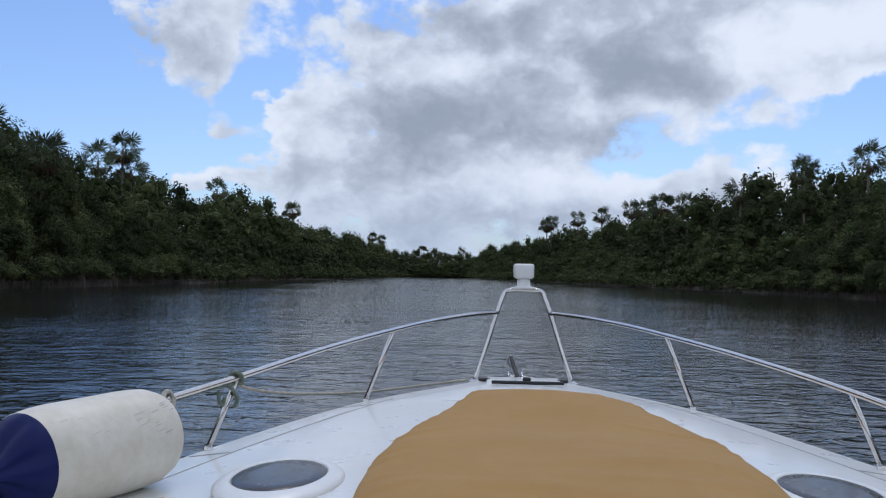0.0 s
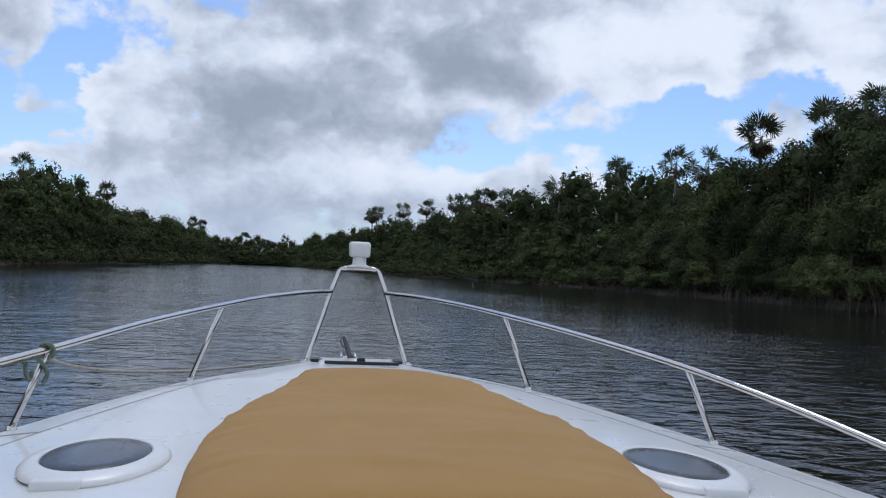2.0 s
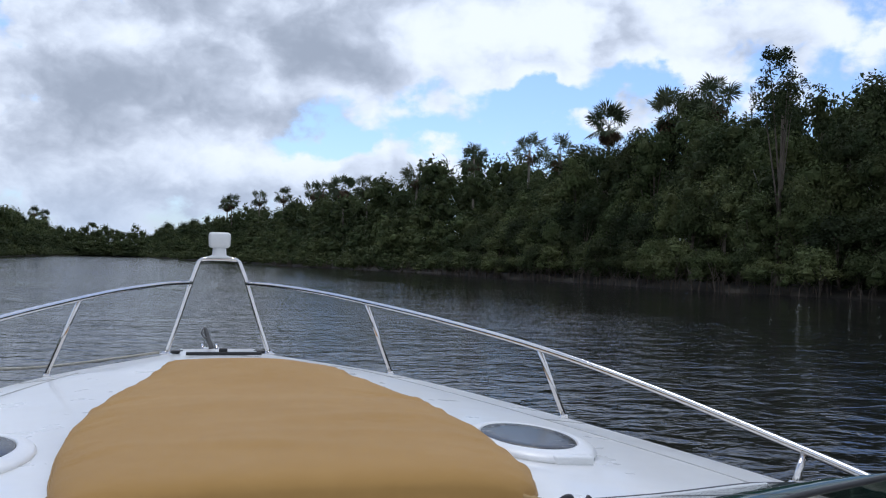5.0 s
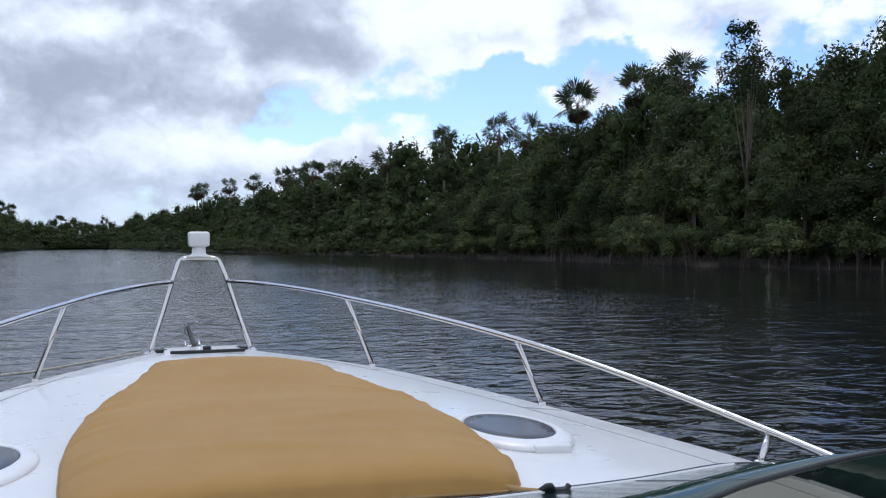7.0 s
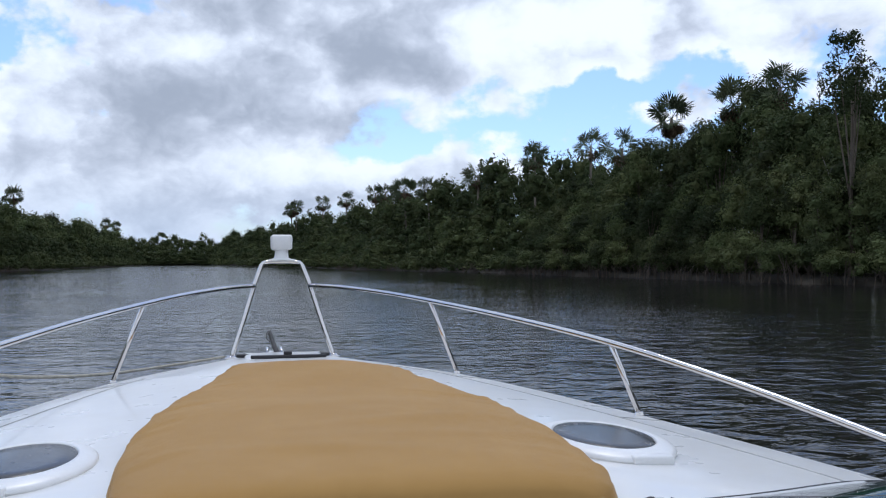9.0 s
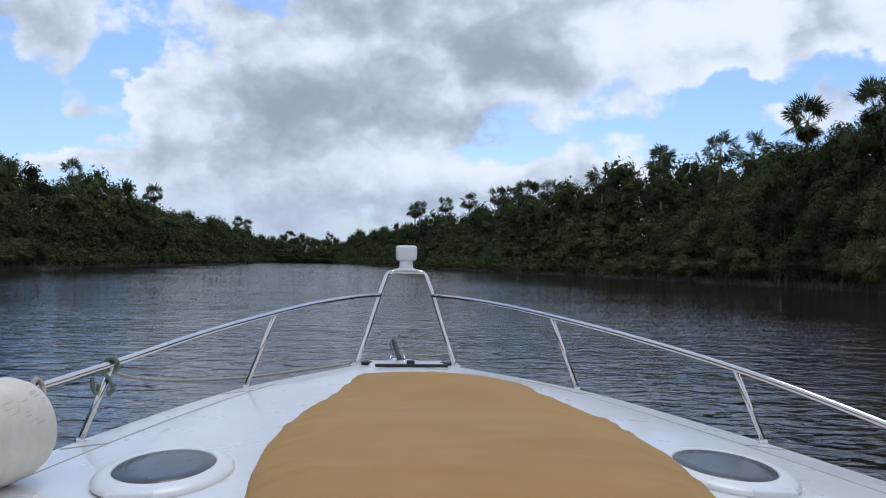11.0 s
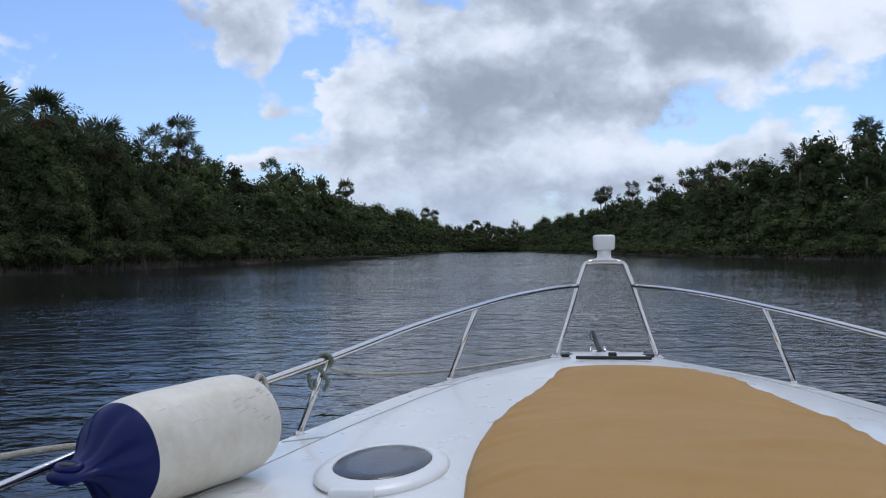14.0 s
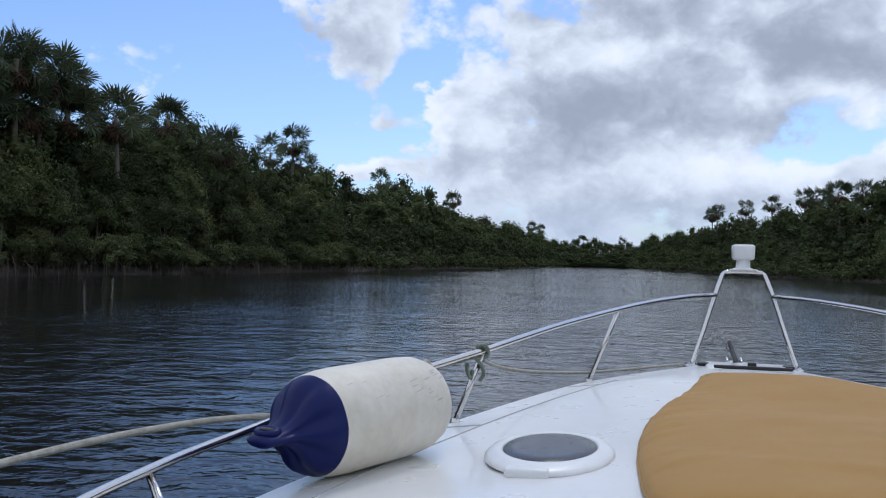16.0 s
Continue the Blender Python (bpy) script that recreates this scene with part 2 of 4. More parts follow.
CANVAS = material("tan_canvas", (0.47, 0.268, 0.088), 0.85, spec=0.15, vary=0.6, scale=1.6, tint=(0.41, 0.228, 0.070), sheen=0.16, bump=0.35, bump_scale=420)
PIPING = material("canvas_piping", (0.42, 0.265, 0.105), 0.8, vary=0.3, scale=30)
FENDER_WHITE = material("scuffed_white_vinyl", (0.80, 0.755, 0.655), 0.5, vary=0.75, scale=3.6, tint=(0.64, 0.575, 0.465), bump=0.15, bump_scale=18)
SCUFF = material("grey_scuff", (0.56, 0.53, 0.47), 0.7, vary=0.6, scale=60, tint=(0.6, 0.58, 0.53))
FENDER_BLUE = material("navy_vinyl", (0.004, 0.010, 0.085), 0.42, spec=0.22, vary=0.4, scale=9, tint=(0.008, 0.014, 0.085))
ROPE = material("weathered_rope", (0.55, 0.52, 0.45), 0.9, vary=0.6, scale=25, tint=(0.25, 0.23, 0.18), bump=0.8, bump_scale=160)
ROPE_GREEN = material("green_fleck_rope", (0.25, 0.28, 0.22), 0.9, vary=0.8, scale=45, tint=(0.10, 0.15, 0.11), bump=0.8, bump_scale=160)
SMOKED = material("smoked_acrylic", (0.045, 0.046, 0.050), 0.24, spec=0.34, vary=0.3, scale=6)
WINDGLASS = glass_material("green_tinted_glass", (0.018, 0.060, 0.052), 0.08, 0.25)
BARK = material("grey_brown_bark", (0.13, 0.105, 0.08), 0.9, vary=0.7, scale=1.5, tint=(0.06, 0.048, 0.038), bump=0.6, bump_scale=14, each=0.5)
PALE_BARK = material("pale_dead_wood", (0.30, 0.28, 0.25), 0.9, vary=0.6, scale=2.0, tint=(0.22, 0.2, 0.17), bump=0.5, bump_scale=14)
ROOT = material("root_wood", (0.13, 0.095, 0.07), 0.9, vary=0.7, scale=2.0, tint=(0.07, 0.06, 0.05), island=0.8)
PALM_BARK = material("palm_trunk_bark", (0.17, 0.145, 0.115), 0.9, vary=0.6, scale=1.2, tint=(0.09, 0.075, 0.06), bump=0.6, bump_scale=9, each=0.4)
LEAF = foliage("broad_leaves", (0.034, 0.050, 0.021), (0.074, 0.091, 0.036), spread=0.45)
LEAF_BUSH = foliage("bank_shrub_leaves", (0.050, 0.068, 0.028), (0.088, 0.104, 0.042), spread=0.45)
LEAF_PALM = foliage("palm_leaves", (0.060, 0.082, 0.045), (0.095, 0.115, 0.064), 0.2, 0.5)
LEAF_DEAD = foliage("dead_palm_leaves", (0.105, 0.070, 0.042), (0.075, 0.055, 0.038), 0.15, 0.7)
MUD = material("dark_river_mud", (0.035, 0.027, 0.019), 0.8, vary=0.7, scale=0.6, tint=(0.03, 0.027, 0.02), bump=0.6, bump_scale=3)
WATER = water_material()


# ---------------------------------------------------------------- building helpers
def thing(name, label, category, at=(0, 0, 0), group="", kind=""):
    ob = new(name)
    ob.empty_display_size = 0.2
    ob.location = at
    return tagged(ob, label, category, group, kind)


def part(name, bm, mat, parent=None, label="", smooth=True):
    """Links a bmesh, or a pair of vertices and faces, as one mesh object under its thing or part."""
    if isinstance(bm, bmesh.types.BMesh):
        me = bpy.data.meshes.new(name)
        bm.to_mesh(me)
        bm.free()
    elif isinstance(bm, bpy.types.Mesh):
        me = bm
    else:
        me = bpy.data.meshes.new(name)
        me.from_pydata([tuple(v) for v in bm[0]], [], [tuple(int(i) for i in f) for f in bm[1]])
    if not me.materials:
        me.materials.append(mat)
    if smooth and me.polygons:
        me.polygons.foreach_set("use_smooth", [True] * len(me.polygons))
    ob = new(name, me)
    ob.parent = parent
    if label:
        ob["label"] = label
    return ob


def spline(points, steps=8):
    """A smooth line through the points."""
    p = [Vector(q) for q in points]
    p = [2 * p[0] - p[1]] + p + [2 * p[-1] - p[-2]]
    out = []
    for a, b, c, d in zip(p, p[1:], p[2:], p[3:]):
        for i in range(steps):
            t = i / steps
            out.append(0.5 * ((2 * b) + (c - a) * t + (2 * a - 5 * b + 4 * c - d) * t * t + (3 * b - a - 3 * c + d) * t ** 3))
    return out + [p[-2]]


def tube(points, radius, sides=10, bm=None, taper=None, caps=True):
    """A round bar along a line; taper gives the radius at its end."""
    bm = bm or bmesh.new()
    pts = [Vector(p) for p in points]
    side, rings = None, []
    for i, p in enumerate(pts):
        way = (pts[min(i + 1, len(pts) - 1)] - pts[max(i - 1, 0)]).normalized()
        side = way.orthogonal().normalized() if side is None else (side - way * side.dot(way)).normalized()
        up = way.cross(side)
        r = radius if taper is None else radius + (taper - radius) * i / (len(pts) - 1)
        rings.append([bm.verts.new(p + r * (math.cos(a) * side + math.sin(a) * up)) for a in (2 * math.pi * k / sides for k in range(sides))])
    for a, b in zip(rings, rings[1:]):
        for k in range(sides):
            bm.faces.new((a[k], a[(k + 1) % sides], b[(k + 1) % sides], b[k]))
    if caps:
        bm.faces.new(rings[0][::-1]), bm.faces.new(rings[-1])
    return bm


def lathe(profile, sides=32, squash=1.0):
    """A turned body from rows of (radius, height)."""
    bm = bmesh.new()
    rings = []
    for r, z in profile:
        if r < 1e-5:
            rings.append([bm.verts.new((0, 0, z))])
        else:
            rings.append([bm.verts.new((r * math.cos(a), squash * r * math.sin(a), z)) for a in (2 * math.pi * k / sides for k in range(sides))])
    for a, b in zip(rings, rings[1:]):
        for k in range(sides):
            j = (k + 1) % sides
            if len(a) == 1:
                bm.faces.new((a[0], b[j], b[k]))
            elif len(b) == 1:
                bm.faces.new((a[k], a[j], b[0]))
            else:
                bm.faces.new((a[k], a[j], b[j], b[k]))
    bmesh.ops.recalc_face_normals(bm, faces=bm.faces)
    return bm


def box(size, at=(0, 0, 0), bevel=0.01, turn=None, segments=3, top=1.0):
    """A block with rounded edges; top narrows its upper face."""
    bm = bmesh.new()
    bmesh.ops.create_cube(bm, size=1)
    for v in bm.verts:
        k = top if v.co.z > 0 else 1.0
        v.co = Vector((v.co.x * size[0] * k, v.co.y * size[1] * k, v.co.z * size[2]))
    if bevel:
        bmesh.ops.bevel(bm, geom=bm.edges[:], offset=bevel, segments=segments, affect="EDGES", profile=0.5)
    m = Matrix.Translation(at) @ (turn or Matrix())
    bmesh.ops.transform(bm, matrix=m, verts=bm.verts)
    return bm


def table(x, rows):
    """Value at x of a smooth line through rows of (x, value)."""
    xs, ys = zip(*rows)
    return float(np.interp(x, xs, ys))


# ---------------------------------------------------------------- river and land
AXIS = radians(-4.0)                       # the river runs a little to port of the bow
ALONG, ACROSS = Vector((math.sin(AXIS), math.cos(AXIS), 0)), Vector((math.cos(AXIS), -math.sin(AXIS), 0))
END = 545.0                                # where the river bends out of sight


def half_width(s, side):
    """From the middle of the river to the water's edge."""
    wob = 2.2 * math.sin(s * 0.045 + side) + 1.3 * math.sin(s * 0.13 + 2 * side)
    base = 57 - 0.072 * max(s, -60) if side > 0 else 47 - 0.052 * max(s, -60)
    return max(base, 14) + wob * (1 if s < 400 else 0.4)


def on_bank(s, inland, side):
    return ALONG * s + ACROSS * side * (half_width(s, side) + inland)


def build_ground():
    """One sheet: bed of the river, banks and flat forest floor out to the horizon."""
    rows = [-3200, -1500, -600, -300] + list(range(-150, 541, 15)) + [548, 556, 600, 900, 1800, 3600]
    offs = [-4, -1.2, 0.0, 0.8, 3, 12, 40, 300, 1200, 3500]
    high = [-2.2, -0.7, -0.1, 0.25, 0.5, 0.7, 0.8, 1.0, 2.0, 3.0]
    verts, faces = [], []
    for s in rows:
        w = 1.0
        line = []
        for side in (-1, 1):
            pts = []
            for o, h in zip(offs, high):
                closed = 0 if s < 548 else min((s - 548) / 8, 1)
                p = ALONG * s + ACROSS * side * (max(half_width(min(s, 545), side) + o, 1.0))
                p.z = h * (1 - closed) + 0.6 * closed if h < 0.6 else h
                pts.append(p)
            line += pts[::-1] if side < 0 else pts
        verts += line
    n = 2 * len(offs)
    for i in range(len(rows) - 1):
        for k in range(n - 1):
            faces.append((i * n + k, i * n + k + 1, (i + 1) * n + k + 1, (i + 1) * n + k))
    ob = part("ground", (verts, faces), MUD)
    tagged(ob, "dark muddy river bank under dense forest", "ground", kind="structure")
    e = 3000
    ob = part("water", ([(-e, -e, 0), (e, -e, 0), (e, e, 0), (-e, e, 0)], [(0, 1, 2, 3)]), WATER)
    tagged(ob, "dark rippled tannin-stained river water", "river", kind="structure")


build_ground()


# ---------------------------------------------------------------- boat
GUNWALE = [(-4.2, 1.58), (-1, 1.66), (1.0, 1.64), (1.95, 1.555), (2.5, 1.45), (3.1, 1.325), (3.6, 1.205), (4.0, 1.10), (4.5, 0.95), (4.9, 0.79), (5.3, 0.60),
           (5.6, 0.44), (5.8, 0.345), (5.95, 0.25), (6.05, 0.14), (6.1, 0.0)]


def eased(y, rows, reach):
    """The same line with its corners rounded off."""
    return sum(table(y + k * reach, rows) for k in (-1, -0.67, -0.33, 0, 0.33, 0.67, 1)) / 7


def beam(y):
    return eased(y, GUNWALE, 0.24) if y < 5.5 else table(y, GUNWALE)


def edge_z(y):
    return table(y, [(-4, 1.38), (1.5, 1.45), (3.2, 1.46), (4.5, 1.465), (6.1, 1.45)])


def deck_z(x, y):
    """Height of the cambered foredeck."""
    w = max(beam(y), 0.05)
    c = table(y, [(-4, 0.07), (2, 0.075), (4.5, 0.06), (6.2, 0.02)])
    u = min(abs(x) / w, 1.0)
    return edge_z(y) + c * (1 - u * u) ** 1.0


FRONT = 1.15                               # the deck ends here, at the windscreen and cockpit


def build_boat():
    boat = thing("motor_yacht", "white fibreglass motor yacht with steel bow rail, afloat on the river", "boat")
    # foredeck
    ys = list(np.concatenate([np.linspace(FRONT, 5.5, 92), np.linspace(5.56, 6.10, 16)]))
    us = np.concatenate([np.linspace(-1, -0.9, 5), np.linspace(-0.88, 0.88, 45), np.linspace(0.9, 1, 5)])
    verts = [(u * beam(y), y, deck_z(u * beam(y), y)) for y in ys for u in us]
    k = len(us)
    faces = [(i * k + j, i * k + j + 1, (i + 1) * k + j + 1, (i + 1) * k + j) for i in range(len(ys) - 1) for j in range(k - 1)]
    part("foredeck", (verts, faces), GELCOAT, boat, "glossy white foredeck")
    # hull shell below the deck edge, with flare
    ys = list(np.linspace(-4.2, 5.4, 40)) + list(np.linspace(5.46, 6.10, 12))
    verts, cols = [], 7
    for y in ys:
        for side in (-1, 1):
            for j in range(cols):
                t = j / (cols - 1)
                w = beam(y) * (1 - 0.10 * t - 0.35 * t * t * max(0, (y + 1) / 7))
                z = (edge_z(y) - 0.012) * (1 - t) - 0.45 * t
                verts.append((side * w, y - 0.8 * t * max(0, (y - 2) / 4.2) ** 2, z))
    n = 2 * cols
    faces = []
    for i in range(len(ys) - 1):
        for h in (0, cols):
            for j in range(cols - 1):
                faces.append((i * n + h + j, i * n + h + j + 1, (i + 1) * n + h + j + 1, (i + 1) * n + h + j))
        faces.append((i * n + cols - 1, i * n + n - 1, (i + 1) * n + n - 1, (i + 1) * n + cols - 1))
    faces.append(tuple(range(cols)) + tuple(range(n - 1, cols - 1, -1)))
    part("hull", (verts, faces), GELCOAT, boat, "white hull")
    # seam lines of the deck moulding
    for side in (-1, 1):
        line = [(side * (beam(y) - 0.17), y, deck_z(beam(y) - 0.17, y) + 0.0006) for y in np.linspace(1.3, 4.6, 40)]
        part("deck_seam", tube(line, 0.0026, 6), SEAM, boat, "thin moulded seam")
        for y in (2.98, 4.34):
            cross = [(side * (beam(y) - d), y - 0.02 + 0.25 * d, deck_z(beam(y) - d, y - 0.02 + 0.25 * d) - 0.0006) for d in np.linspace(0.02, 0.17, 6)]
            part("deck_seam", tube(cross, 0.0045, 6), SEAM, boat, "thin moulded seam")
    # aft: side decks round the open cockpit, its floor, liner and transom
    for side in (-1, 1):
        v, f = [], []
        for i, y in enumerate(np.linspace(FRONT, -4.2, 20)):
            for x, z in ((beam(y), edge_z(y) - 0.004), (beam(y) - 0.32, edge_z(y) + 0.05), (beam(y) - 0.34, edge_z(y) + 0.03), (beam(y) - 0.36, 0.45)):
                v.append((side * x, y, z))
            if i:
                f += [((i - 1) * 4 + j, (i - 1) * 4 + j + 1, i * 4 + j + 1, i * 4 + j) for j in range(3)]
        part("cockpit_side", (v, f), GELCOAT, boat)
    part("cockpit_floor", box((3.0, 5.3, 0.06), (0, -1.5, 0.43), 0.01), GELCOAT_GREY, boat)
    part("bulkhead", box((2.86, 0.08, 1.0), (0, FRONT - 0.05, 0.95), 0.01), GELCOAT, boat)
    part("transom", box((3.3, 0.2, 1.0), (0, -4.12, 0.9), 0.04), GELCOAT, boat)
    build_rail(boat)
    build_bow_fittings(boat)
    build_windscreen(boat)
    for at, name in (((-0.84, 2.38), "port"), ((0.872, 2.40), "starboard")):
        build_hatch(boat, at)
    return boat


RAIL = [(0.18, 5.86, 1.92), (0.35, 5.56, 1.915), (0.56, 5.10, 1.893), (0.745, 4.60, 1.862), (0.98, 3.90, 1.812), (1.205, 3.16, 1.747), (1.42, 2.55, 1.655),
        (1.615, 1.95, 1.545), (1.66, 1.60, 1.50), (1.67, 1.15, 1.44)]
RAIL_PORT = RAIL[:6] + [(1.47, 2.50, 1.672), (1.655, 1.90, 1.605), (1.70, 1.48, 1.585), (1.69, 1.05, 1.56), (1.655, 0.62, 1.44)]


def build_rail(boat):
    rail = part("bow_rail", tube(spline([(-0.325, 5.765, 1.462), (-0.25, 5.815, 1.69), (-0.18, 5.87, 1.92), (-0.142, 5.93, 2.03), (-0.128, 5.945, 2.058), (-0.10, 5.952, 2.073),
                                         (0, 5.955, 2.076), (0.10, 5.952, 2.073), (0.128, 5.945, 2.058), (0.142, 5.93, 2.03), (0.18, 5.87, 1.92), (0.25, 5.815, 1.69),
                                         (0.325, 5.765, 1.462)]), 0.0140, 12), STEEL, boat, "polished stainless steel bow rail and pulpit")
    posts = [((0.915, 4.60, 1.50), (0.743, 4.60, 1.857)), ((1.305, 3.11, 1.47), (1.205, 3.162, 1.742)), ((1.60, 1.90, 1.46), (1.613, 1.955, 1.542))]
    for side in (-1, 1):
        if side < 0:
            posts[2] = ((1.60, 1.40, 1.46), (1.70, 1.48, 1.577))
        else:
            posts[2] = ((1.60, 1.90, 1.46), (1.613, 1.955, 1.542))
        part("top_rail", tube([Vector((side * p.x, p.y, p.z)) for p in spline(RAIL if side > 0 else RAIL_PORT)], 0.0130, 12), STEEL, rail)
        for foot, head in posts:
            foot, head = Vector((side * foot[0], foot[1], foot[2])), Vector((side * head[0], head[1], head[2]))
            x = min(abs(foot.x), beam(foot.y) - 0.014)
            foot.x = side * x
            foot.z = min(deck_z(min(x, beam(foot.y) - 0.03), foot.y), foot.z + 0.02)
            p = part("stanchion", tube([foot, foot.lerp(head, 0.5), head], 0.0115, 10), STEEL, rail)
        for foot, head in posts:
            y = foot[1]
            x = min(foot[0], beam(y) - 0.018)
            bm = lathe([(0.0, 0.016), (0.014, 0.016), (0.017, 0.008), (0.020, 0.003), (0.021, 0.0), (0.0, 0.0)], 20)
            bmesh.ops.translate(bm, verts=bm.verts, vec=(side * x, y, deck_z(x, y)))
            part("stanchion_base", bm, STEEL, rail)
        bm = lathe([(0.0, 0.02), (0.022, 0.02), (0.025, 0.010), (0.042, 0.005), (0.044, 0.0), (0.0, 0.0)], 20)
        bmesh.ops.translate(bm, verts=bm.verts, vec=(side * 0.325, 5.765, 1.460))
        part("stanchion_base", bm, STEEL, rail)


def build_bow_fittings(boat):
    # remote searchlight on the pulpit
    lamp = part("searchlight", box((0.138, 0.14, 0.104), (0, 6.0, 2.204), 0.020, segments=3, top=1.05), PLASTIC, boat, "white square remote-control searchlight")
    part("lens", box((0.13, 0.012, 0.09), (0, 6.075, 2.206), 0.005), SMOKED, lamp)
    part("side_trim", box((0.141, 0.03, 0.056), (0, 5.97, 2.19), 0.004), PLASTIC, lamp)
    neck = lathe([(0.0, 0.0), (0.068, 0.0), (0.065, 0.010), (0.047, 0.018), (0.043, 0.078), (0.0, 0.078)], 24)
    bmesh.ops.translate(neck, verts=neck.verts, vec=(0, 5.985, 2.086))
    part("neck", neck, PLASTIC, lamp)
    part("mount_plate", box((0.17, 0.09, 0.012), (0, 5.97, 2.088), 0.004), PLASTIC, boat)
    # anchor locker lid with its black seal and catch
    part("locker_lid", box((0.50, 0.42, 0.030), (0, 5.58, deck_z(0, 5.6) - 0.010), 0.010, top=0.95), GELCOAT, boat, "white anchor locker lid")
    part("locker_seal", box((0.45, 0.030, 0.020), (0.02, 5.35, deck_z(0, 5.35) + 0.010), 0.005), RUBBER, boat, "black rubber seal")
    part("locker_catch", box((0.05, 0.04, 0.028), (0.015, 5.37, deck_z(0, 5.37) + 0.028), 0.008), RUBBER, boat)
    for side in (-1, 1):
        part("deck_pad", box((0.075, 0.05, 0.022), (side * 0.255, 5.66, deck_z(0.25, 5.66) + 0.012), 0.009), RUBBER, boat, "black rubber deck pad")
    # bow roller with the anchor shank standing up in it
    roller = part("bow_roller", box((0.11, 0.34, 0.035), (-0.05, 5.950, 1.467), 0.008), STEEL, boat, "stainless steel bow roller")
    for x in (-0.095, -0.005):
        part("cheek", tube(spline([(x, 5.850, 1.465), (x, 5.910, 1.500), (x, 5.990, 1.500), (x, 6.070, 1.455)]), 0.008, 8), STEEL, roller)
    anchor = thing("anchor", "galvanised grey anchor stowed upright on the bow roller", "anchor", (0, 0, 0))
    part("shank", tube(spline([(-0.03, 5.950, 1.475), (-0.055, 5.940, 1.535), (-0.075, 5.930, 1.600), (-0.085, 5.920, 1.625)]), 0.018, 8, taper=0.012), GALVANISED, anchor)
    part("shackle", tube(spline([(-0.083, 5.92, 1.618), (-0.096, 5.915, 1.608), (-0.10, 5.912, 1.588), (-0.092, 5.915, 1.565), (-0.075, 5.925, 1.552)]), 0.006, 8), GALVANISED, anchor)
    part("fluke", box((0.10, 0.16, 0.02), (-0.05, 6.120, 1.415), 0.008, pose(0, 0, 0, -50)), GALVANISED, anchor)


def build_hatch(boat, at):
    """Round deck hatch: wide bevelled flange, smoked pane set flush, hinge block and a black ring as the shadow gap
    below.
    """
    x, y = at
    z = deck_z(x, y)
    slope = math.atan((deck_z(abs(x) + 0.12, y) - deck_z(abs(x) - 0.12, y)) / 0.24) * (0.45 if x > 0 else -0.45)
    m = Matrix.Translation((x, y, z - 0.009)) @ Euler((0.0, -slope, 0.0)).to_matrix().to_4x4() @ Matrix.Diagonal((0.83, 1.02, 1, 1))

    def lay(bm):
        bmesh.ops.transform(bm, matrix=m, verts=bm.verts)
        return bm
    ring = lathe([(0.236, 0.010), (0.241, 0.013), (0.240, 0.020), (0.228, 0.029), (0.206, 0.036), (0.184, 0.039), (0.177, 0.038), (0.1745, 0.030)], 64, 1.34)
    hatch = part("deck_hatch", lay(ring), PLASTIC, boat, "off-white round deck hatch with smoked pane")
    # black ring stands in for the shadow line under the flange
    part("gasket_and_shade", lay(lathe([(0.222, -0.02), (0.230, -0.01), (0.230, 0.012), (0.18, 0.014)], 56, 1.34)), RUBBER, hatch, "black seal and shade line")
    part("pane", lay(lathe([(0.0, 0.0395), (0.12, 0.039), (0.170, 0.0375), (0.1742, 0.033), (0.0, 0.026)], 56, 1.34)), SMOKED, hatch, "dark smoked acrylic pane")
    part("hinge", lay(box((0.150, 0.055, 0.030), (0.035 * (-1 if x < 0 else 1), -0.298, 0.018), 0.008)), PLASTIC, hatch)
    for k in (-1, 1):
        part("hinge_pin", lay(tube([(0.035 * (-1 if x < 0 else 1) + k * 0.076, -0.300, 0.017), (0.035 * (-1 if x < 0 else 1) + k * 0.082, -0.300, 0.017)], 0.006, 8)), STEEL, hatch)
    part("catch", lay(box((0.05, 0.05, 0.018), (0.0, 0.305, 0.016), 0.006)), PLASTIC, hatch)


SCREEN_FOOT = [(0.0, 1.44), (0.5, 1.52), (0.95, 1.63), (1.42, 1.83), (1.53, 1.72), (1.55, 1.2), (1.53, 0.4), (1.51, -0.5)]
SCREEN_TOP = [(0.0, 0.62), (0.5, 0.70), (0.76, 0.82), (1.15, 0.95), (1.36, 0.92), (1.43, 0.65), (1.45, 0.0), (1.45, -0.7)]


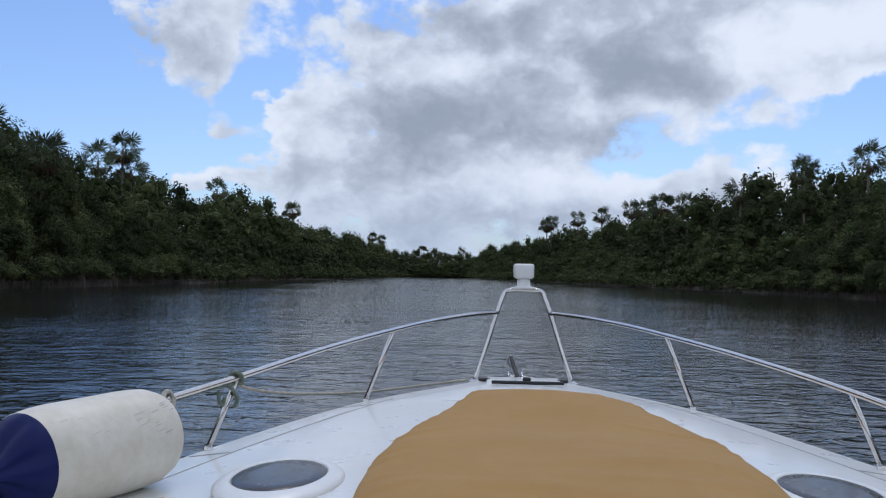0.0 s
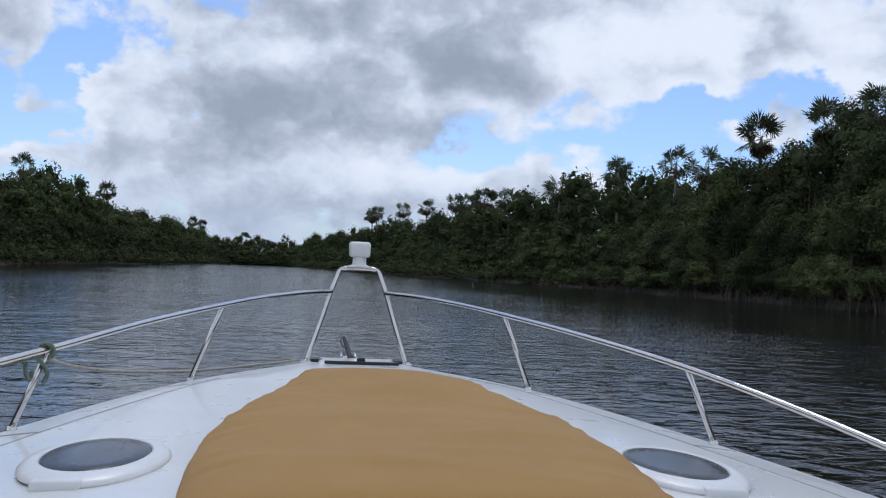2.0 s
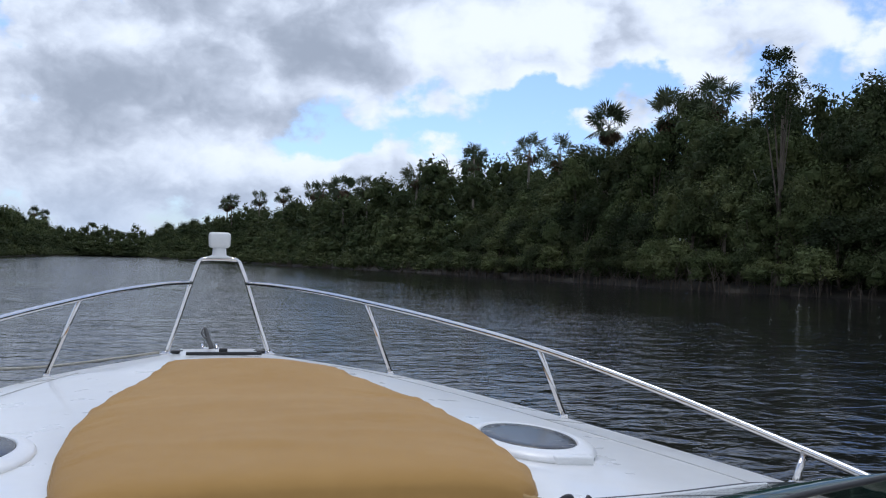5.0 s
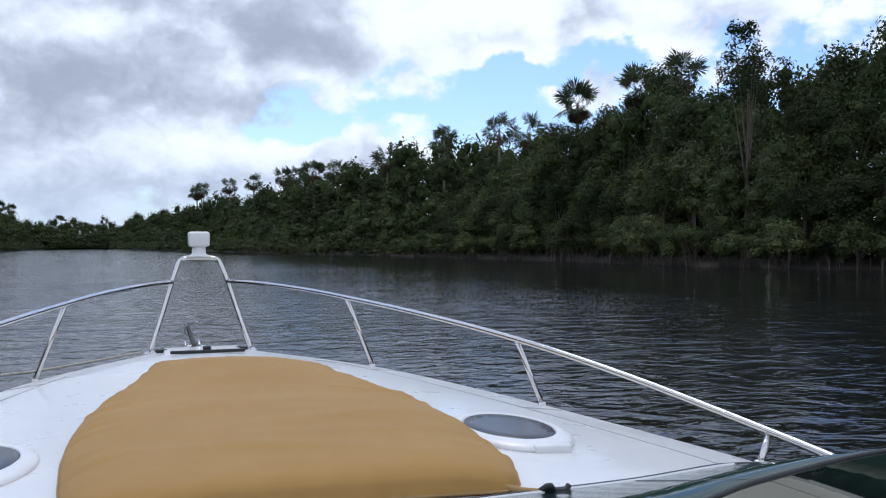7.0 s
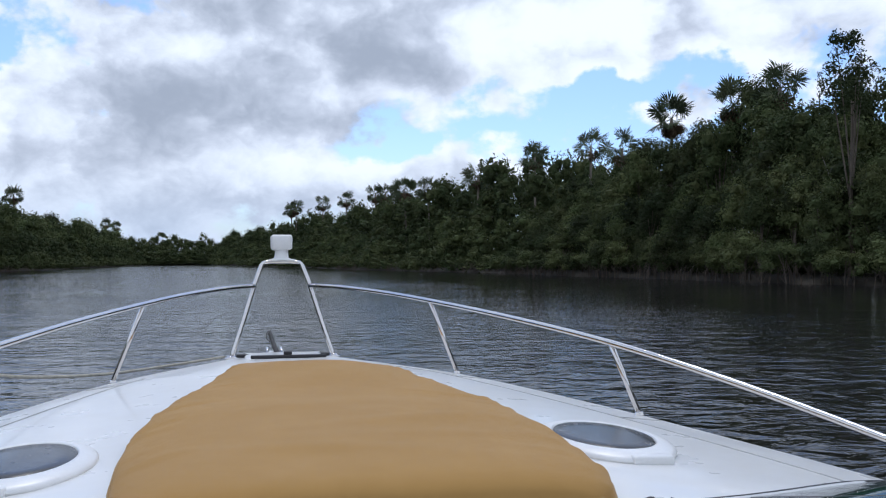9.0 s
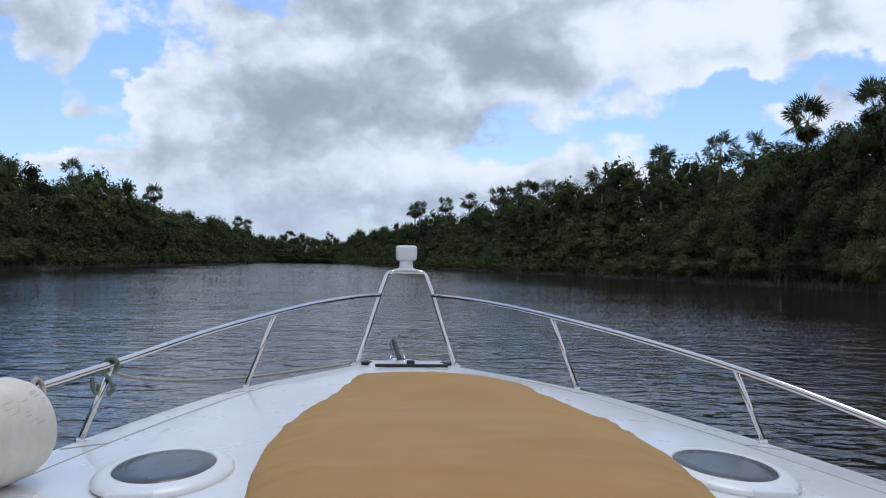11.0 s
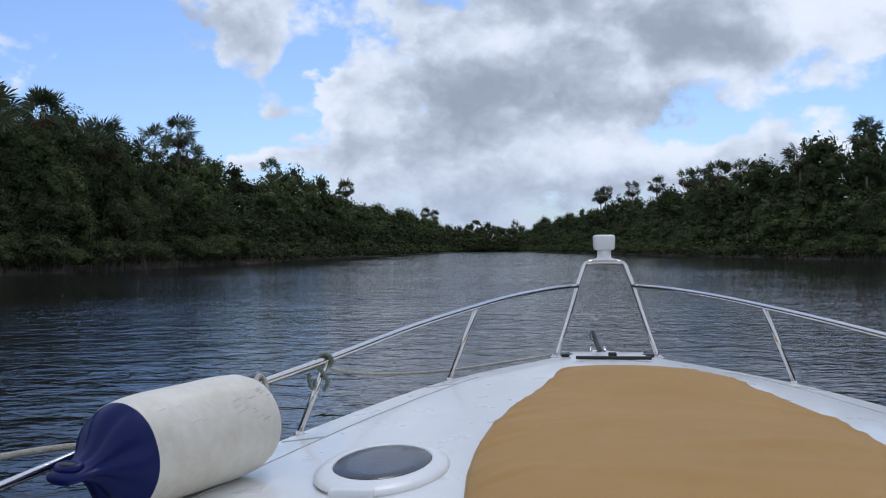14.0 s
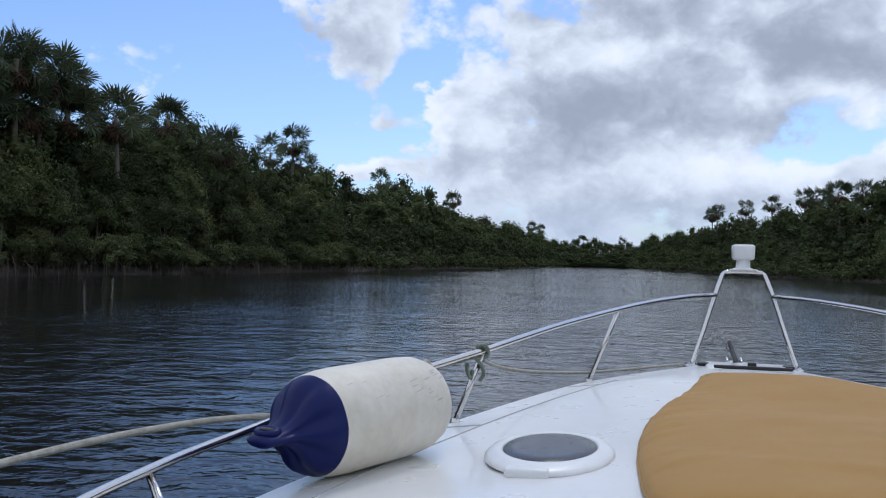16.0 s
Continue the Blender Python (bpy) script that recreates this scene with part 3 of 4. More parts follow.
def build_windscreen(boat):
    both = lambda rows: [(-0.93 * x, y - 0.2 * x) for x, y in rows[:0:-1]] + rows
    foot = spline([(x, y, deck_z(x, max(y, FRONT)) + 0.012) for x, y in both(SCREEN_FOOT)], 5)
    top = spline([(x, y, 1.72 if x > -0.6 else 1.62) for x, y in both(SCREEN_TOP)], 5)
    v = []
    for a, b in zip(foot, top):
        out = Vector((0.004 * (1 if a.x > 0 else -1), 0.004, 0.003))
        v += [a - out, a + out, b + out, b - out]
    f = []
    for i in range(len(foot) - 1):
        for j in range(4):
            f.append((i * 4 + j, i * 4 + (j + 1) % 4, (i + 1) * 4 + (j + 1) % 4, (i + 1) * 4 + j))
    screen = part("windscreen", (v, f), WINDGLASS, boat, "dark green tinted wraparound windscreen")
    screen.visible_shadow = False
    part("top_frame", tube(top, 0.006, 8), RUBBER, screen, "thin black edge trim")
    part("gasket_and_shade", tube([p + Vector((0, 0.030, -0.006)) if abs(p.x) < 1.35 else p for p in foot], 0.010, 8), RUBBER, screen, "black seal and shade line")
    part("foot_moulding", tube([p + Vector((0, 0.008, -0.004)) for p in foot], 0.011, 8), GELCOAT_GREY, screen)
    for i in (len(foot) // 2 - 10, len(foot) // 2 + 10):
        part("mullion", tube([foot[i], top[i]], 0.005, 8), RUBBER, screen)


boat = build_boat()


# ---------------------------------------------------------------- things on the foredeck
PAD = [(1.92, 0.50), (1.98, 0.56), (2.12, 0.60), (2.42, 0.635), (2.82, 0.655), (3.32, 0.645), (3.62, 0.61), (3.92, 0.54), (4.27, 0.455), (4.62, 0.40), (4.97, 0.365), (5.06, 0.33)]


def build_cover():
    """Fitted canvas over the sun pad: high nose, hollow middle, rounded rim, slack folds and a piped edge."""
    cover = thing("sunpad_cover", "tan canvas cover stretched over the foredeck sun pad", "boat cover", (0, 1.62, deck_z(0, 1.62)))
    base = Vector(cover.location)
    ys, us = np.concatenate([np.linspace(1.92, 2.0, 8), np.linspace(2.02, 5.06, 110)]), np.concatenate([np.linspace(-1, -0.92, 7), np.linspace(-0.9, 0.9, 64), np.linspace(0.92, 1, 7)])
    # radial tucks along the port and starboard edges: place along, side, reach, depth
    rnd = random.Random(12)
    tucks = [(2.02 + 0.115 * i + rnd.uniform(-0.04, 0.04), rnd.choice((-1, 1)), rnd.uniform(0.12, 0.42), rnd.uniform(0.006, 0.018)) for i in range(26)]

    def at(u, y):
        w = eased(y, PAD, 0.20) if 2.15 < y < 4.85 else table(y, PAD)
        v = (y - 1.92) / 3.14
        rim = max(0.0, 1 - abs(u) ** 9) ** 0.40 * max(0.0, 1 - abs(2 * v - 1) ** 22) ** 0.42
        crown = (1 - u * u) * math.sin(math.pi * min(max(0.12 + 0.8 * v, 0), 1))
        x = u * w + table(y, [(1.92, 0.06), (3.5, 0.09), (5.06, 0.055)])
        aft = 0.981 * y - 0.283
        low = table(y, [(1.92, 1.55), (2.6, 1.35), (3.4, 1.0), (4.4, 1.0), (5.06, 0.45)])
        z = deck_z(x, aft) + 0.004 + 0.044 * low * rim + 0.026 * crown * rim * low
        # the nose stands higher than the middle
        s = min(max((y - 3.75 + 0.25 * u) / 0.75, 0), 1)
        fold = 0.020 * s * s * (3 - 2 * s) * (1 - u * u) ** 0.5 * max(0, 1 - max(0, (y - 4.35) / 0.6))
        fold -= 0.022 * math.exp(-((y - 3.55 + 0.15 * u) / 0.35) ** 2) * (1 - u * u)
        # long soft creases across the aft half
        for c, lean, wide, deep, mid in ((2.62, 0.20, 0.075, 0.016, 0.4), (2.25, -0.30, 0.05, 0.009, -0.2), (3.05, 0.35, 0.09, 0.010, -0.3), (2.40, 0.05, 0.045, 0.008, 0.6)):
            fold += 0.9 * deep * math.exp(-((y - c - lean * x + 0.05 * noise.noise(Vector((x * 3, c, 0)))) / wide) ** 2) * math.exp(-((u - mid) / 0.55) ** 2)
        fold += 0.014 * noise.noise(Vector((x * 1.7, y * 1.2, 0))) + 0.006 * noise.noise(Vector((x * 2 + y * 4, y * 1.2 - x * 5, 3)))
        for c, side, reach, deep in tucks:
            d = 1 - u * side
            if d < reach * 2.2:
                fold += deep * math.exp(-((y - c - 0.35 * d) / (0.016 + 0.05 * d)) ** 2) * math.exp(-(d / reach) ** 2)
        return Vector((x + 0.006 * noise.noise(Vector((y * 3, u, 1))) * u, aft, z + fold * rim)) - base

    verts = [at(u, y) for y in ys for u in us]
    k = len(us)
    faces = [(i * k + j, i * k + j + 1, (i + 1) * k + j + 1, (i + 1) * k + j) for i in range(len(ys) - 1) for j in range(k - 1)]
    part("canvas", (verts, faces), CANVAS, cover)
    lift = Vector((0, 0, 0.005))
    edge = [at(-1, y) + lift for y in ys] + [at(u, ys[-1]) + lift for u in us[1:]] + [at(1, y) + lift for y in ys[-2::-1]] + [at(u, ys[0]) + lift for u in us[-2::-1]]
    part("piping", tube(edge, 0.0036, 6, caps=False), PIPING, cover)
    # tie-down strap with its buckle at the aft corner
    strap = spline([(0.56, 1.63, 1.53), (0.60, 1.59, 1.526), (0.645, 1.565, 1.524)])
    part("strap", tube([p - base for p in strap], 0.010, 6), PIPING, cover)
    part("buckle", tube([Vector(p) - base for p in spline([(0.64, 1.565, 1.525), (0.66, 1.555, 1.54), (0.675, 1.56, 1.528), (0.70, 1.548, 1.528), (0.715, 1.555, 1.54)])], 0.012, 7, taper=0.008), RUBBER, cover, "black cord lock")
    return cover


build_cover()


def build_fender():
    a, b = Vector((-1.486, 1.996, 1.619)), Vector((-1.303, 2.433, 1.632))     # axis from the blue end to the far end
    fender = thing("boat_fender", "scuffed white cylindrical boat fender with navy-blue ends", "fender", (-1.39, 2.20, 1.47))
    way = (b - a).normalized()
    down = Vector((0, 0, -1))
    side = way.cross(down).normalized()
    m = Matrix((side, down - way * way.dot(down), way)).transposed().to_4x4()
    m.translation = a - Vector(fender.location)
    length, r = (b - a).length + 0.06, 0.158

    def lay(bm):
        bmesh.ops.transform(bm, matrix=m, verts=bm.verts)
        return bm
    prof = [(r * 0.925, 0.0), (r * 0.955, 0.02), (r * 0.985, 0.055), (r, 0.10), (r, length * 0.45), (r * 1.005, length * 0.7), (r, length - 0.13), (r * 0.975, length - 0.075),
            (r * 0.89, length - 0.034), (r * 0.72, length - 0.008), (r * 0.50, length + 0.004)]
    part("body", lay(lathe(prof, 56)), FENDER_WHITE, fender, "scuffed white vinyl body")
    part("seam", lay(lathe([(r * 0.915, -0.005), (r * 0.932, -0.002), (r * 0.936, 0.003), (r * 0.93, 0.005)], 56)), FENDER_WHITE, fender)
    far = part("end_cap", lay(lathe([(r * 0.60, length - 0.002), (r * 0.50, length + 0.012), (r * 0.30, length + 0.022), (r * 0.24, length + 0.05), (0.0, length + 0.055)], 32)), FENDER_BLUE, fender, "navy-blue moulded end")
    part("eye", lay(tube([(0.030 * math.cos(t), 0.0, length + 0.065 + 0.026 * math.sin(t)) for t in np.linspace(0, 2 * math.pi, 25)], 0.013, 8, caps=False)), FENDER_BLUE, far, "rope eye")

    # near end: a blue cone gathered in deep folds into a drooping flat eye
    def sag(co):
        k = min(max((-co.z - 0.02) / 0.18, 0), 1)
        co.y += 0.012 * k ** 1.3
    bm = lathe([(r * 0.925, -0.002), (r * 0.90, -0.018), (r * 0.82, -0.044), (r * 0.68, -0.068), (r * 0.53, -0.086), (r * 0.41, -0.102), (r * 0.335, -0.120), (r * 0.295, -0.142),
                (r * 0.275, -0.172), (r * 0.25, -0.200), (r * 0.17, -0.214), (0.0, -0.218)], 96)
    for v in bm.verts:
        k = min(max((-v.co.z - 0.07) / 0.08, 0), 1)
        ang = math.atan2(v.co.y, v.co.x)
        v.co.x *= 1 + 0.30 * k
        v.co.y *= 1 - 0.52 * k
        bell = math.sin(math.pi * min(max((-v.co.z - 0.012) / 0.155, 0), 1))
        groove = 1 - 0.20 * bell * (0.5 + 0.5 * math.cos(7 * ang + 0.4)) ** 2
        v.co.x *= groove
        v.co.y *= groove
        sag(v.co)
    cap = part("end_cap", lay(bm), FENDER_BLUE, fender, "navy-blue moulded end gathered in folds")
    ring = [Vector((0.032 * math.cos(t), -0.020, -0.172 + 0.024 * math.sin(t))) for t in np.linspace(0, 2 * math.pi, 25)]
    for q in ring:
        sag(q)
    part("eye", lay(tube(ring, 0.0105, 8, caps=False)), FENDER_BLUE, cap, "rope eye")
    # black disc inside the eye: the dark of its opening, put in as colour
    hole = lathe([(0.0, 0.002), (0.024, 0.002), (0.024, -0.002), (0.0, -0.002)], 20)
    bmesh.ops.transform(hole, matrix=Matrix.Translation((0, -0.024 + 0.006, -0.172)) @ pose(0, 0, 0, 86), verts=hole.verts)
    part("eye_shade", lay(hole), RUBBER, cap)
    # rubbed marks on the vinyl: clusters of short thin strokes
    rnd = random.Random(9)
    inv = m.to_3x3().inverted()
    for z, up, count in ((0.33, 0.55, 7), (0.37, 0.30, 4), (0.14, 0.40, 2), (0.10, 0.22, 1), (0.42, 0.9, 5), (0.07, 0.95, 3)):
        out = (inv @ Vector((0.80, -0.45, up))).normalized()
        mid = math.atan2(out.y, out.x)
        for _ in range(count):
            n = rnd.randint(3, 7)
            wide, a0, z0 = rnd.uniform(0.0009, 0.0026), mid + rnd.uniform(-0.16, 0.16), z + rnd.uniform(-0.035, 0.035)
            pts = []
            for j in range(n + 1):
                taper = math.sin(math.pi * (j + 0.4) / (n + 0.8))
                ang = a0 + 0.008 * j
                rr = r * 1.004 * (1 if z0 > 0.09 else 0.985) * (1 if z0 < length - 0.13 else 0.995)
                for d in (-wide, wide):
                    pts.append((rr * math.cos(ang + d * taper / r), rr * math.sin(ang + d * taper / r), z0 + 0.008 * j))
            part("scuff_mark", ([m @ Vector(p) for p in pts], [(2 * j, 2 * j + 1, 2 * j + 3, 2 * j + 2) for j in range(n)]), SCUFF, fender)
    return fender


build_fender()


def build_ropes():
    # line from the fender's far end, hitched round the rail at the post
    line = thing("fender_line", "grey-green fender rope hitched round the bow rail", "rope", (-1.21, 3.16, 1.745))
    o = Vector(line.location)

    def laid(pts, r, name, mat, label=""):
        return part(name, tube([Vector(p) - o for p in spline(pts, 6)], r, 8), mat, line, label)
    laid([(-1.275, 2.53, 1.665), (-1.29, 2.58, 1.70), (-1.325, 2.66, 1.735), (-1.33, 2.72, 1.74), (-1.31, 2.72, 1.71), (-1.29, 2.63, 1.68), (-1.275, 2.55, 1.665)], 0.009, "loop", ROPE)
    hitch = []
    for k in range(40):
        a = 2 * math.pi * k / 10
        hitch.append((-1.207 + 0.022 * math.cos(a) - 0.004 * (k / 10), 3.145 + 0.010 * k / 4, 1.747 + 0.022 * math.sin(a) - 0.004 * k / 10))
    laid(hitch, 0.0085, "hitch", ROPE_GREEN, "round turns of rope")
    laid([(-1.238, 3.12, 1.756), (-1.228, 3.11, 1.722), (-1.213, 3.135, 1.696), (-1.20, 3.15, 1.656), (-1.215, 3.145, 1.626)], 0.008, "tail", ROPE_GREEN)
    laid([(-1.33, 2.72, 1.732), (-1.372, 2.78, 1.69), (-1.305, 2.95, 1.708), (-1.24, 3.08, 1.722), (-1.215, 3.14, 1.722)], 0.007, "span", ROPE_GREEN)
    laid([(-1.25, 3.06, 1.705), (-1.25, 3.065, 1.67), (-1.24, 3.08, 1.645), (-1.235, 3.095, 1.675)], 0.008, "bight", ROPE_GREEN)
    dock = thing("mooring_line", "slack weathered mooring line led outside the rail to the bow", "rope", (-1.20, 3.18, 1.68))
    o = Vector(dock.location)
    pts = [(-1.207, 3.17, 1.722), (-1.235, 3.38, 1.68), (-1.235, 3.70, 1.625), (-1.18, 4.05, 1.572), (-1.08, 4.40, 1.53), (-0.975, 4.68, 1.503), (-0.86, 4.95, 1.485), (-0.60, 5.40, 1.475), (-0.37, 5.74, 1.475)]
    part("rope", tube([Vector(p) - o for p in spline(pts, 8)], 0.0075, 8), ROPE, dock)
    aft = thing("stern_line", "thick weathered rope led aft outside the rail from the fender", "rope", (-1.64, 2.2, 1.68))
    o = Vector(aft.location)
    pts = [(-1.60, 2.20, 1.60), (-1.74, 2.22, 1.595), (-1.88, 2.10, 1.59), (-1.97, 1.8, 1.595), (-2.00, 1.4, 1.605), (-1.90, 0.9, 1.64), (-1.80, 0.3, 1.62), (-1.72, -0.4, 1.54), (-1.66, -0.8, 1.45)]
    part("rope", tube([Vector(p) - o for p in spline(pts, 8)], 0.0105, 8), ROPE, aft)


build_ropes()


# ---------------------------------------------------------------- forest on both banks
def leaves(rng, centres, radii, count, size, lower=-0.75, squash=0.95):
    """Small folded leaf sprays over the outside of overlapping clumps, as vertices and faces."""
    which = rng.choice(len(centres), count, p=(radii ** 2) / (radii ** 2).sum())
    d = rng.normal(size=(count, 3))
    d[:, 2] = np.where(d[:, 2] < lower * 1.4, -d[:, 2], d[:, 2])
    d /= np.linalg.norm(d, axis=1)[:, None]
    p = centres[which] + d * (radii[which] * rng.uniform(0.52, 1.12, count))[:, None] * np.array([1, 1, squash])
    nrm = d + rng.normal(scale=0.5, size=(count, 3)) + np.array([0, 0, 0.22])
    nrm /= np.linalg.norm(nrm, axis=1)[:, None]
    a = np.cross(nrm, rng.normal(size=(count, 3)))
    a /= np.linalg.norm(a, axis=1)[:, None]
    b = np.cross(nrm, a)
    ln = size * rng.uniform(0.6, 1.4, count)[:, None]
    wd = ln * rng.uniform(0.35, 0.6, count)[:, None]
    droop = np.array([0, 0, -0.25]) * ln
    v = np.stack([p - a * ln, p - b * wd + nrm * 0.1 * ln, p + a * ln + droop, p + b * wd + nrm * 0.1 * ln], 1).reshape(-1, 3)
    f = np.arange(4 * count).reshape(-1, 4)
    return v, f


ICO = bmesh.new()
bmesh.ops.create_icosphere(ICO, subdivisions=1, radius=1)
ICO_V = np.array([v.co[:] for v in ICO.verts])
ICO_F = np.array([[v.index for v in f.verts] for f in ICO.faces])
ICO.free()


def cores(rng, centres, radii, squash=0.85, fill=0.52):
    """Dense inner mass of each clump, so that no light shines straight through the crown."""
    vs, fs = [], []
    for i, (c, r) in enumerate(zip(centres, radii)):
        vs.append(c + ICO_V * rng.uniform(0.75, 1.1, (len(ICO_V), 1)) * r * fill * np.array([1, 1, squash]))
        fs.append(ICO_F + i * len(ICO_V))
    return np.concatenate(vs), np.concatenate(fs)


def crown_clumps(rng, low, high, spread, clumps, size, lean=0.0):
    """Centres and radii of the clumps of one uneven crown."""
    cs, rs = [], []
    for _ in range(clumps):
        t = rng.uniform(0, 1) ** 0.8
        z = low + (high - low) * t
        reach = spread * (1 - 0.62 * max(0, t - 0.35) / 0.65) * math.sqrt(rng.uniform(0.05, 1))
        a = rng.uniform(0, 2 * math.pi)
        cs.append((reach * math.cos(a) + lean * t, reach * math.sin(a), z))
        rs.append(size * rng.uniform(0.6, 1.35))
    return np.array(cs), np.array(rs)


def mesh_of(name, v, f, mat, smooth=False):
    me = bpy.data.meshes.new(name)
    me.from_pydata(v.tolist(), [], f.tolist() if isinstance(f, np.ndarray) else f)
    me.materials.append(mat)
    if smooth:
        me.polygons.foreach_set("use_smooth", [True] * len(me.polygons))
    return me


def join_lists(*pairs):
    vs, fs, n = [], [], 0
    for v, f in pairs:
        vs.append(v)
        fs += (f + n).tolist()
        n += len(v)
    return np.concatenate(vs), fs


def limbs(rng, height, cs, radius, count=7):
    """Tapered trunk with a few forking limbs that reach into the clumps."""
    bm = bmesh.new()
    sway = rng.uniform(-0.5, 0.5, 2)
    top = Vector((sway[0] * 1.5, sway[1] * 1.5, height * 0.72))
    line = spline([(0, 0, -0.4), (sway[0] * 0.4, sway[1] * 0.4, height * 0.3), top], 4)
    tube(line, radius, 7, bm, taper=radius * 0.35)
    for c in cs[rng.choice(len(cs), min(count, len(cs)), replace=False)]:
        c = Vector(c)
        t = min(max(c.z / height - 0.25, 0.15), 0.95)
        root = line[int(t * (len(line) - 1))]
        tube(spline([root, root.lerp(c, 0.5) + Vector((0, 0, 0.25)), c], 3), radius * 0.38, 5, bm, taper=radius * 0.1)
    return bm


def make_tree(name, seed, height, low, spread, clumps, size, count, leaf, mat, label, category="tree", trunk=0.22, lean=0.0, bark=None, dense=True):
    rng = np.random.default_rng(seed)
    cs, rs = crown_clumps(rng, low, height - size * 0.6, spread, clumps, size, lean)
    ob = thing(name, label, category)
    part("trunk", limbs(rng, height, cs, trunk), bark or BARK, ob)
    sprays = leaves(rng, cs, rs, count, leaf)
    me = mesh_of("crown", *(join_lists(sprays, cores(rng, cs, rs)) if dense else sprays), mat)
    part("crown", me, mat, ob, smooth=False)
    return ob


def far_model(seed, height, low, spread, clumps, size, count, leaf):
    """The same kind of tree, lighter, for the joined woods further off."""
    rng = np.random.default_rng(seed)
    cs, rs = crown_clumps(rng, low, height - size * 0.6, spread, clumps, size)
    v, f = join_lists(leaves(rng, cs, rs, count, leaf), cores(rng, cs, rs))
    return v, f


# models of the near trees, parked on the banks as the first of their kind
ROUND = "broad-crowned dark green forest tree on the river bank"
MODELS = [make_tree("forest_tree", 11, 14.0, 3.0, 3.6, 24, 1.5, 4700, 0.178, LEAF, ROUND),
          make_tree("forest_tree", 12, 15.5, 4.5, 3.2, 21, 1.6, 4400, 0.178, LEAF, ROUND, trunk=0.26),
          make_tree("forest_tree", 13, 13.0, 2.5, 4.0, 27, 1.4, 4800, 0.172, LEAF, ROUND),
          make_tree("forest_tree", 14, 15.0, 5.0, 3.3, 23, 1.5, 4200, 0.178, LEAF, ROUND, trunk=0.24),
          make_tree("forest_tree", 15, 14.5, 3.5, 3.4, 30, 1.15, 4500, 0.168, LEAF, ROUND, lean=1.2)]
SMALL = [make_tree("bank_tree", 21, 8.0, 1.2, 2.6, 19, 1.1, 3300, 0.146, LEAF, "rounded mid-green tree overhanging the water's edge", trunk=0.14),
         make_tree("bank_tree", 22, 9.0, 1.8, 2.2, 18, 1.05, 3200, 0.146, LEAF_BUSH, "rounded light green tree overhanging the water's edge", trunk=0.13),
         make_tree("bank_tree", 23, 7.5, 1.0, 2.9, 22, 1.0, 3300, 0.142, LEAF, "rounded mid-green tree overhanging the water's edge", trunk=0.14)]
BUSH = [make_tree("mangrove_bush", 31, 4.2, 1.5, 1.9, 15, 0.78, 2100, 0.120, LEAF_BUSH, "low light green mangrove bush rooted in the water", "bush", 0.07),
        make_tree("mangrove_bush", 32, 3.4, 1.3, 2.2, 16, 0.68, 2100, 0.115, LEAF_BUSH, "low light green mangrove bush rooted in the water", "bush", 0.06),
        make_tree("mangrove_bush", 33, 5.0, 1.6, 1.8, 16, 0.82, 2200, 0.120, LEAF_BUSH, "tall light green mangrove bush rooted in the water", "bush", 0.07)]
NEAR_FROM, NEAR_TO = 30.0, 142.0


def set_down(model, first, where, turn, size, wide, group):
    m = Matrix.Translation(where) @ Matrix.Rotation(turn, 4, "Z") @ Matrix.Diagonal((wide, wide, size, 1))
    if model not in first:
        first.add(model)
        model.matrix_basis = m
        tagged(model, group=group)
        return model
    again = copy_thing(model, m)
    again.matrix_basis = m
    return again


def top_height(s, side):
    """How high the wood stands along the bank."""
    base = table(s, [(0, 1.08), (60, 1.08), (80, 1.08), (105, 1.05), (130, 1.04), (170, 1.05), (270, 1.02), (400, 0.96)] if side > 0 else [(0, 1.27), (66, 1.25), (78, 1.12), (95, 1.02), (140, 1.03), (240, 1.08), (330, 1.05), (420, 1.0)])
    return base + 0.09 * math.sin(s * 0.07 + 1.7 * side) + 0.05 * math.sin(s * 0.19 + side)


def plant_near():
    rnd, used = random.Random(8), set()
    rows = [(BUSH, 2.7, 0.3, 0.9, 0.80, "mangrove bushes along the bank"), (SMALL, 3.9, 3.6, 1.2, 0.85, "small trees along the bank"),
            (SMALL, 4.6, 7.5, 1.5, 1.20, "small trees along the bank"), (MODELS, 5.2, 12.0, 1.8, 1.02, "forest trees on the banks"), (MODELS, 5.6, 18.0, 2.2, 1.18, "forest trees on the banks")]
    for side in (-1, 1):
        for kinds, step, inland, stray, tall, group in rows:
            s = NEAR_FROM + rnd.uniform(0, step)
            while s < NEAR_TO:
                p = on_bank(s, inland + rnd.uniform(-stray, stray), side)
                p.z = 0.0 if kinds is BUSH else 0.45
                k = tall * top_height(s, side) * rnd.uniform(0.90, 1.12)
                set_down(rnd.choice(kinds), used, p, rnd.uniform(0, 6.28), k, max(tall, 0.95) * rnd.uniform(0.9, 1.2), group)
                s += step * rnd.uniform(0.75, 1.25)


plant_near()


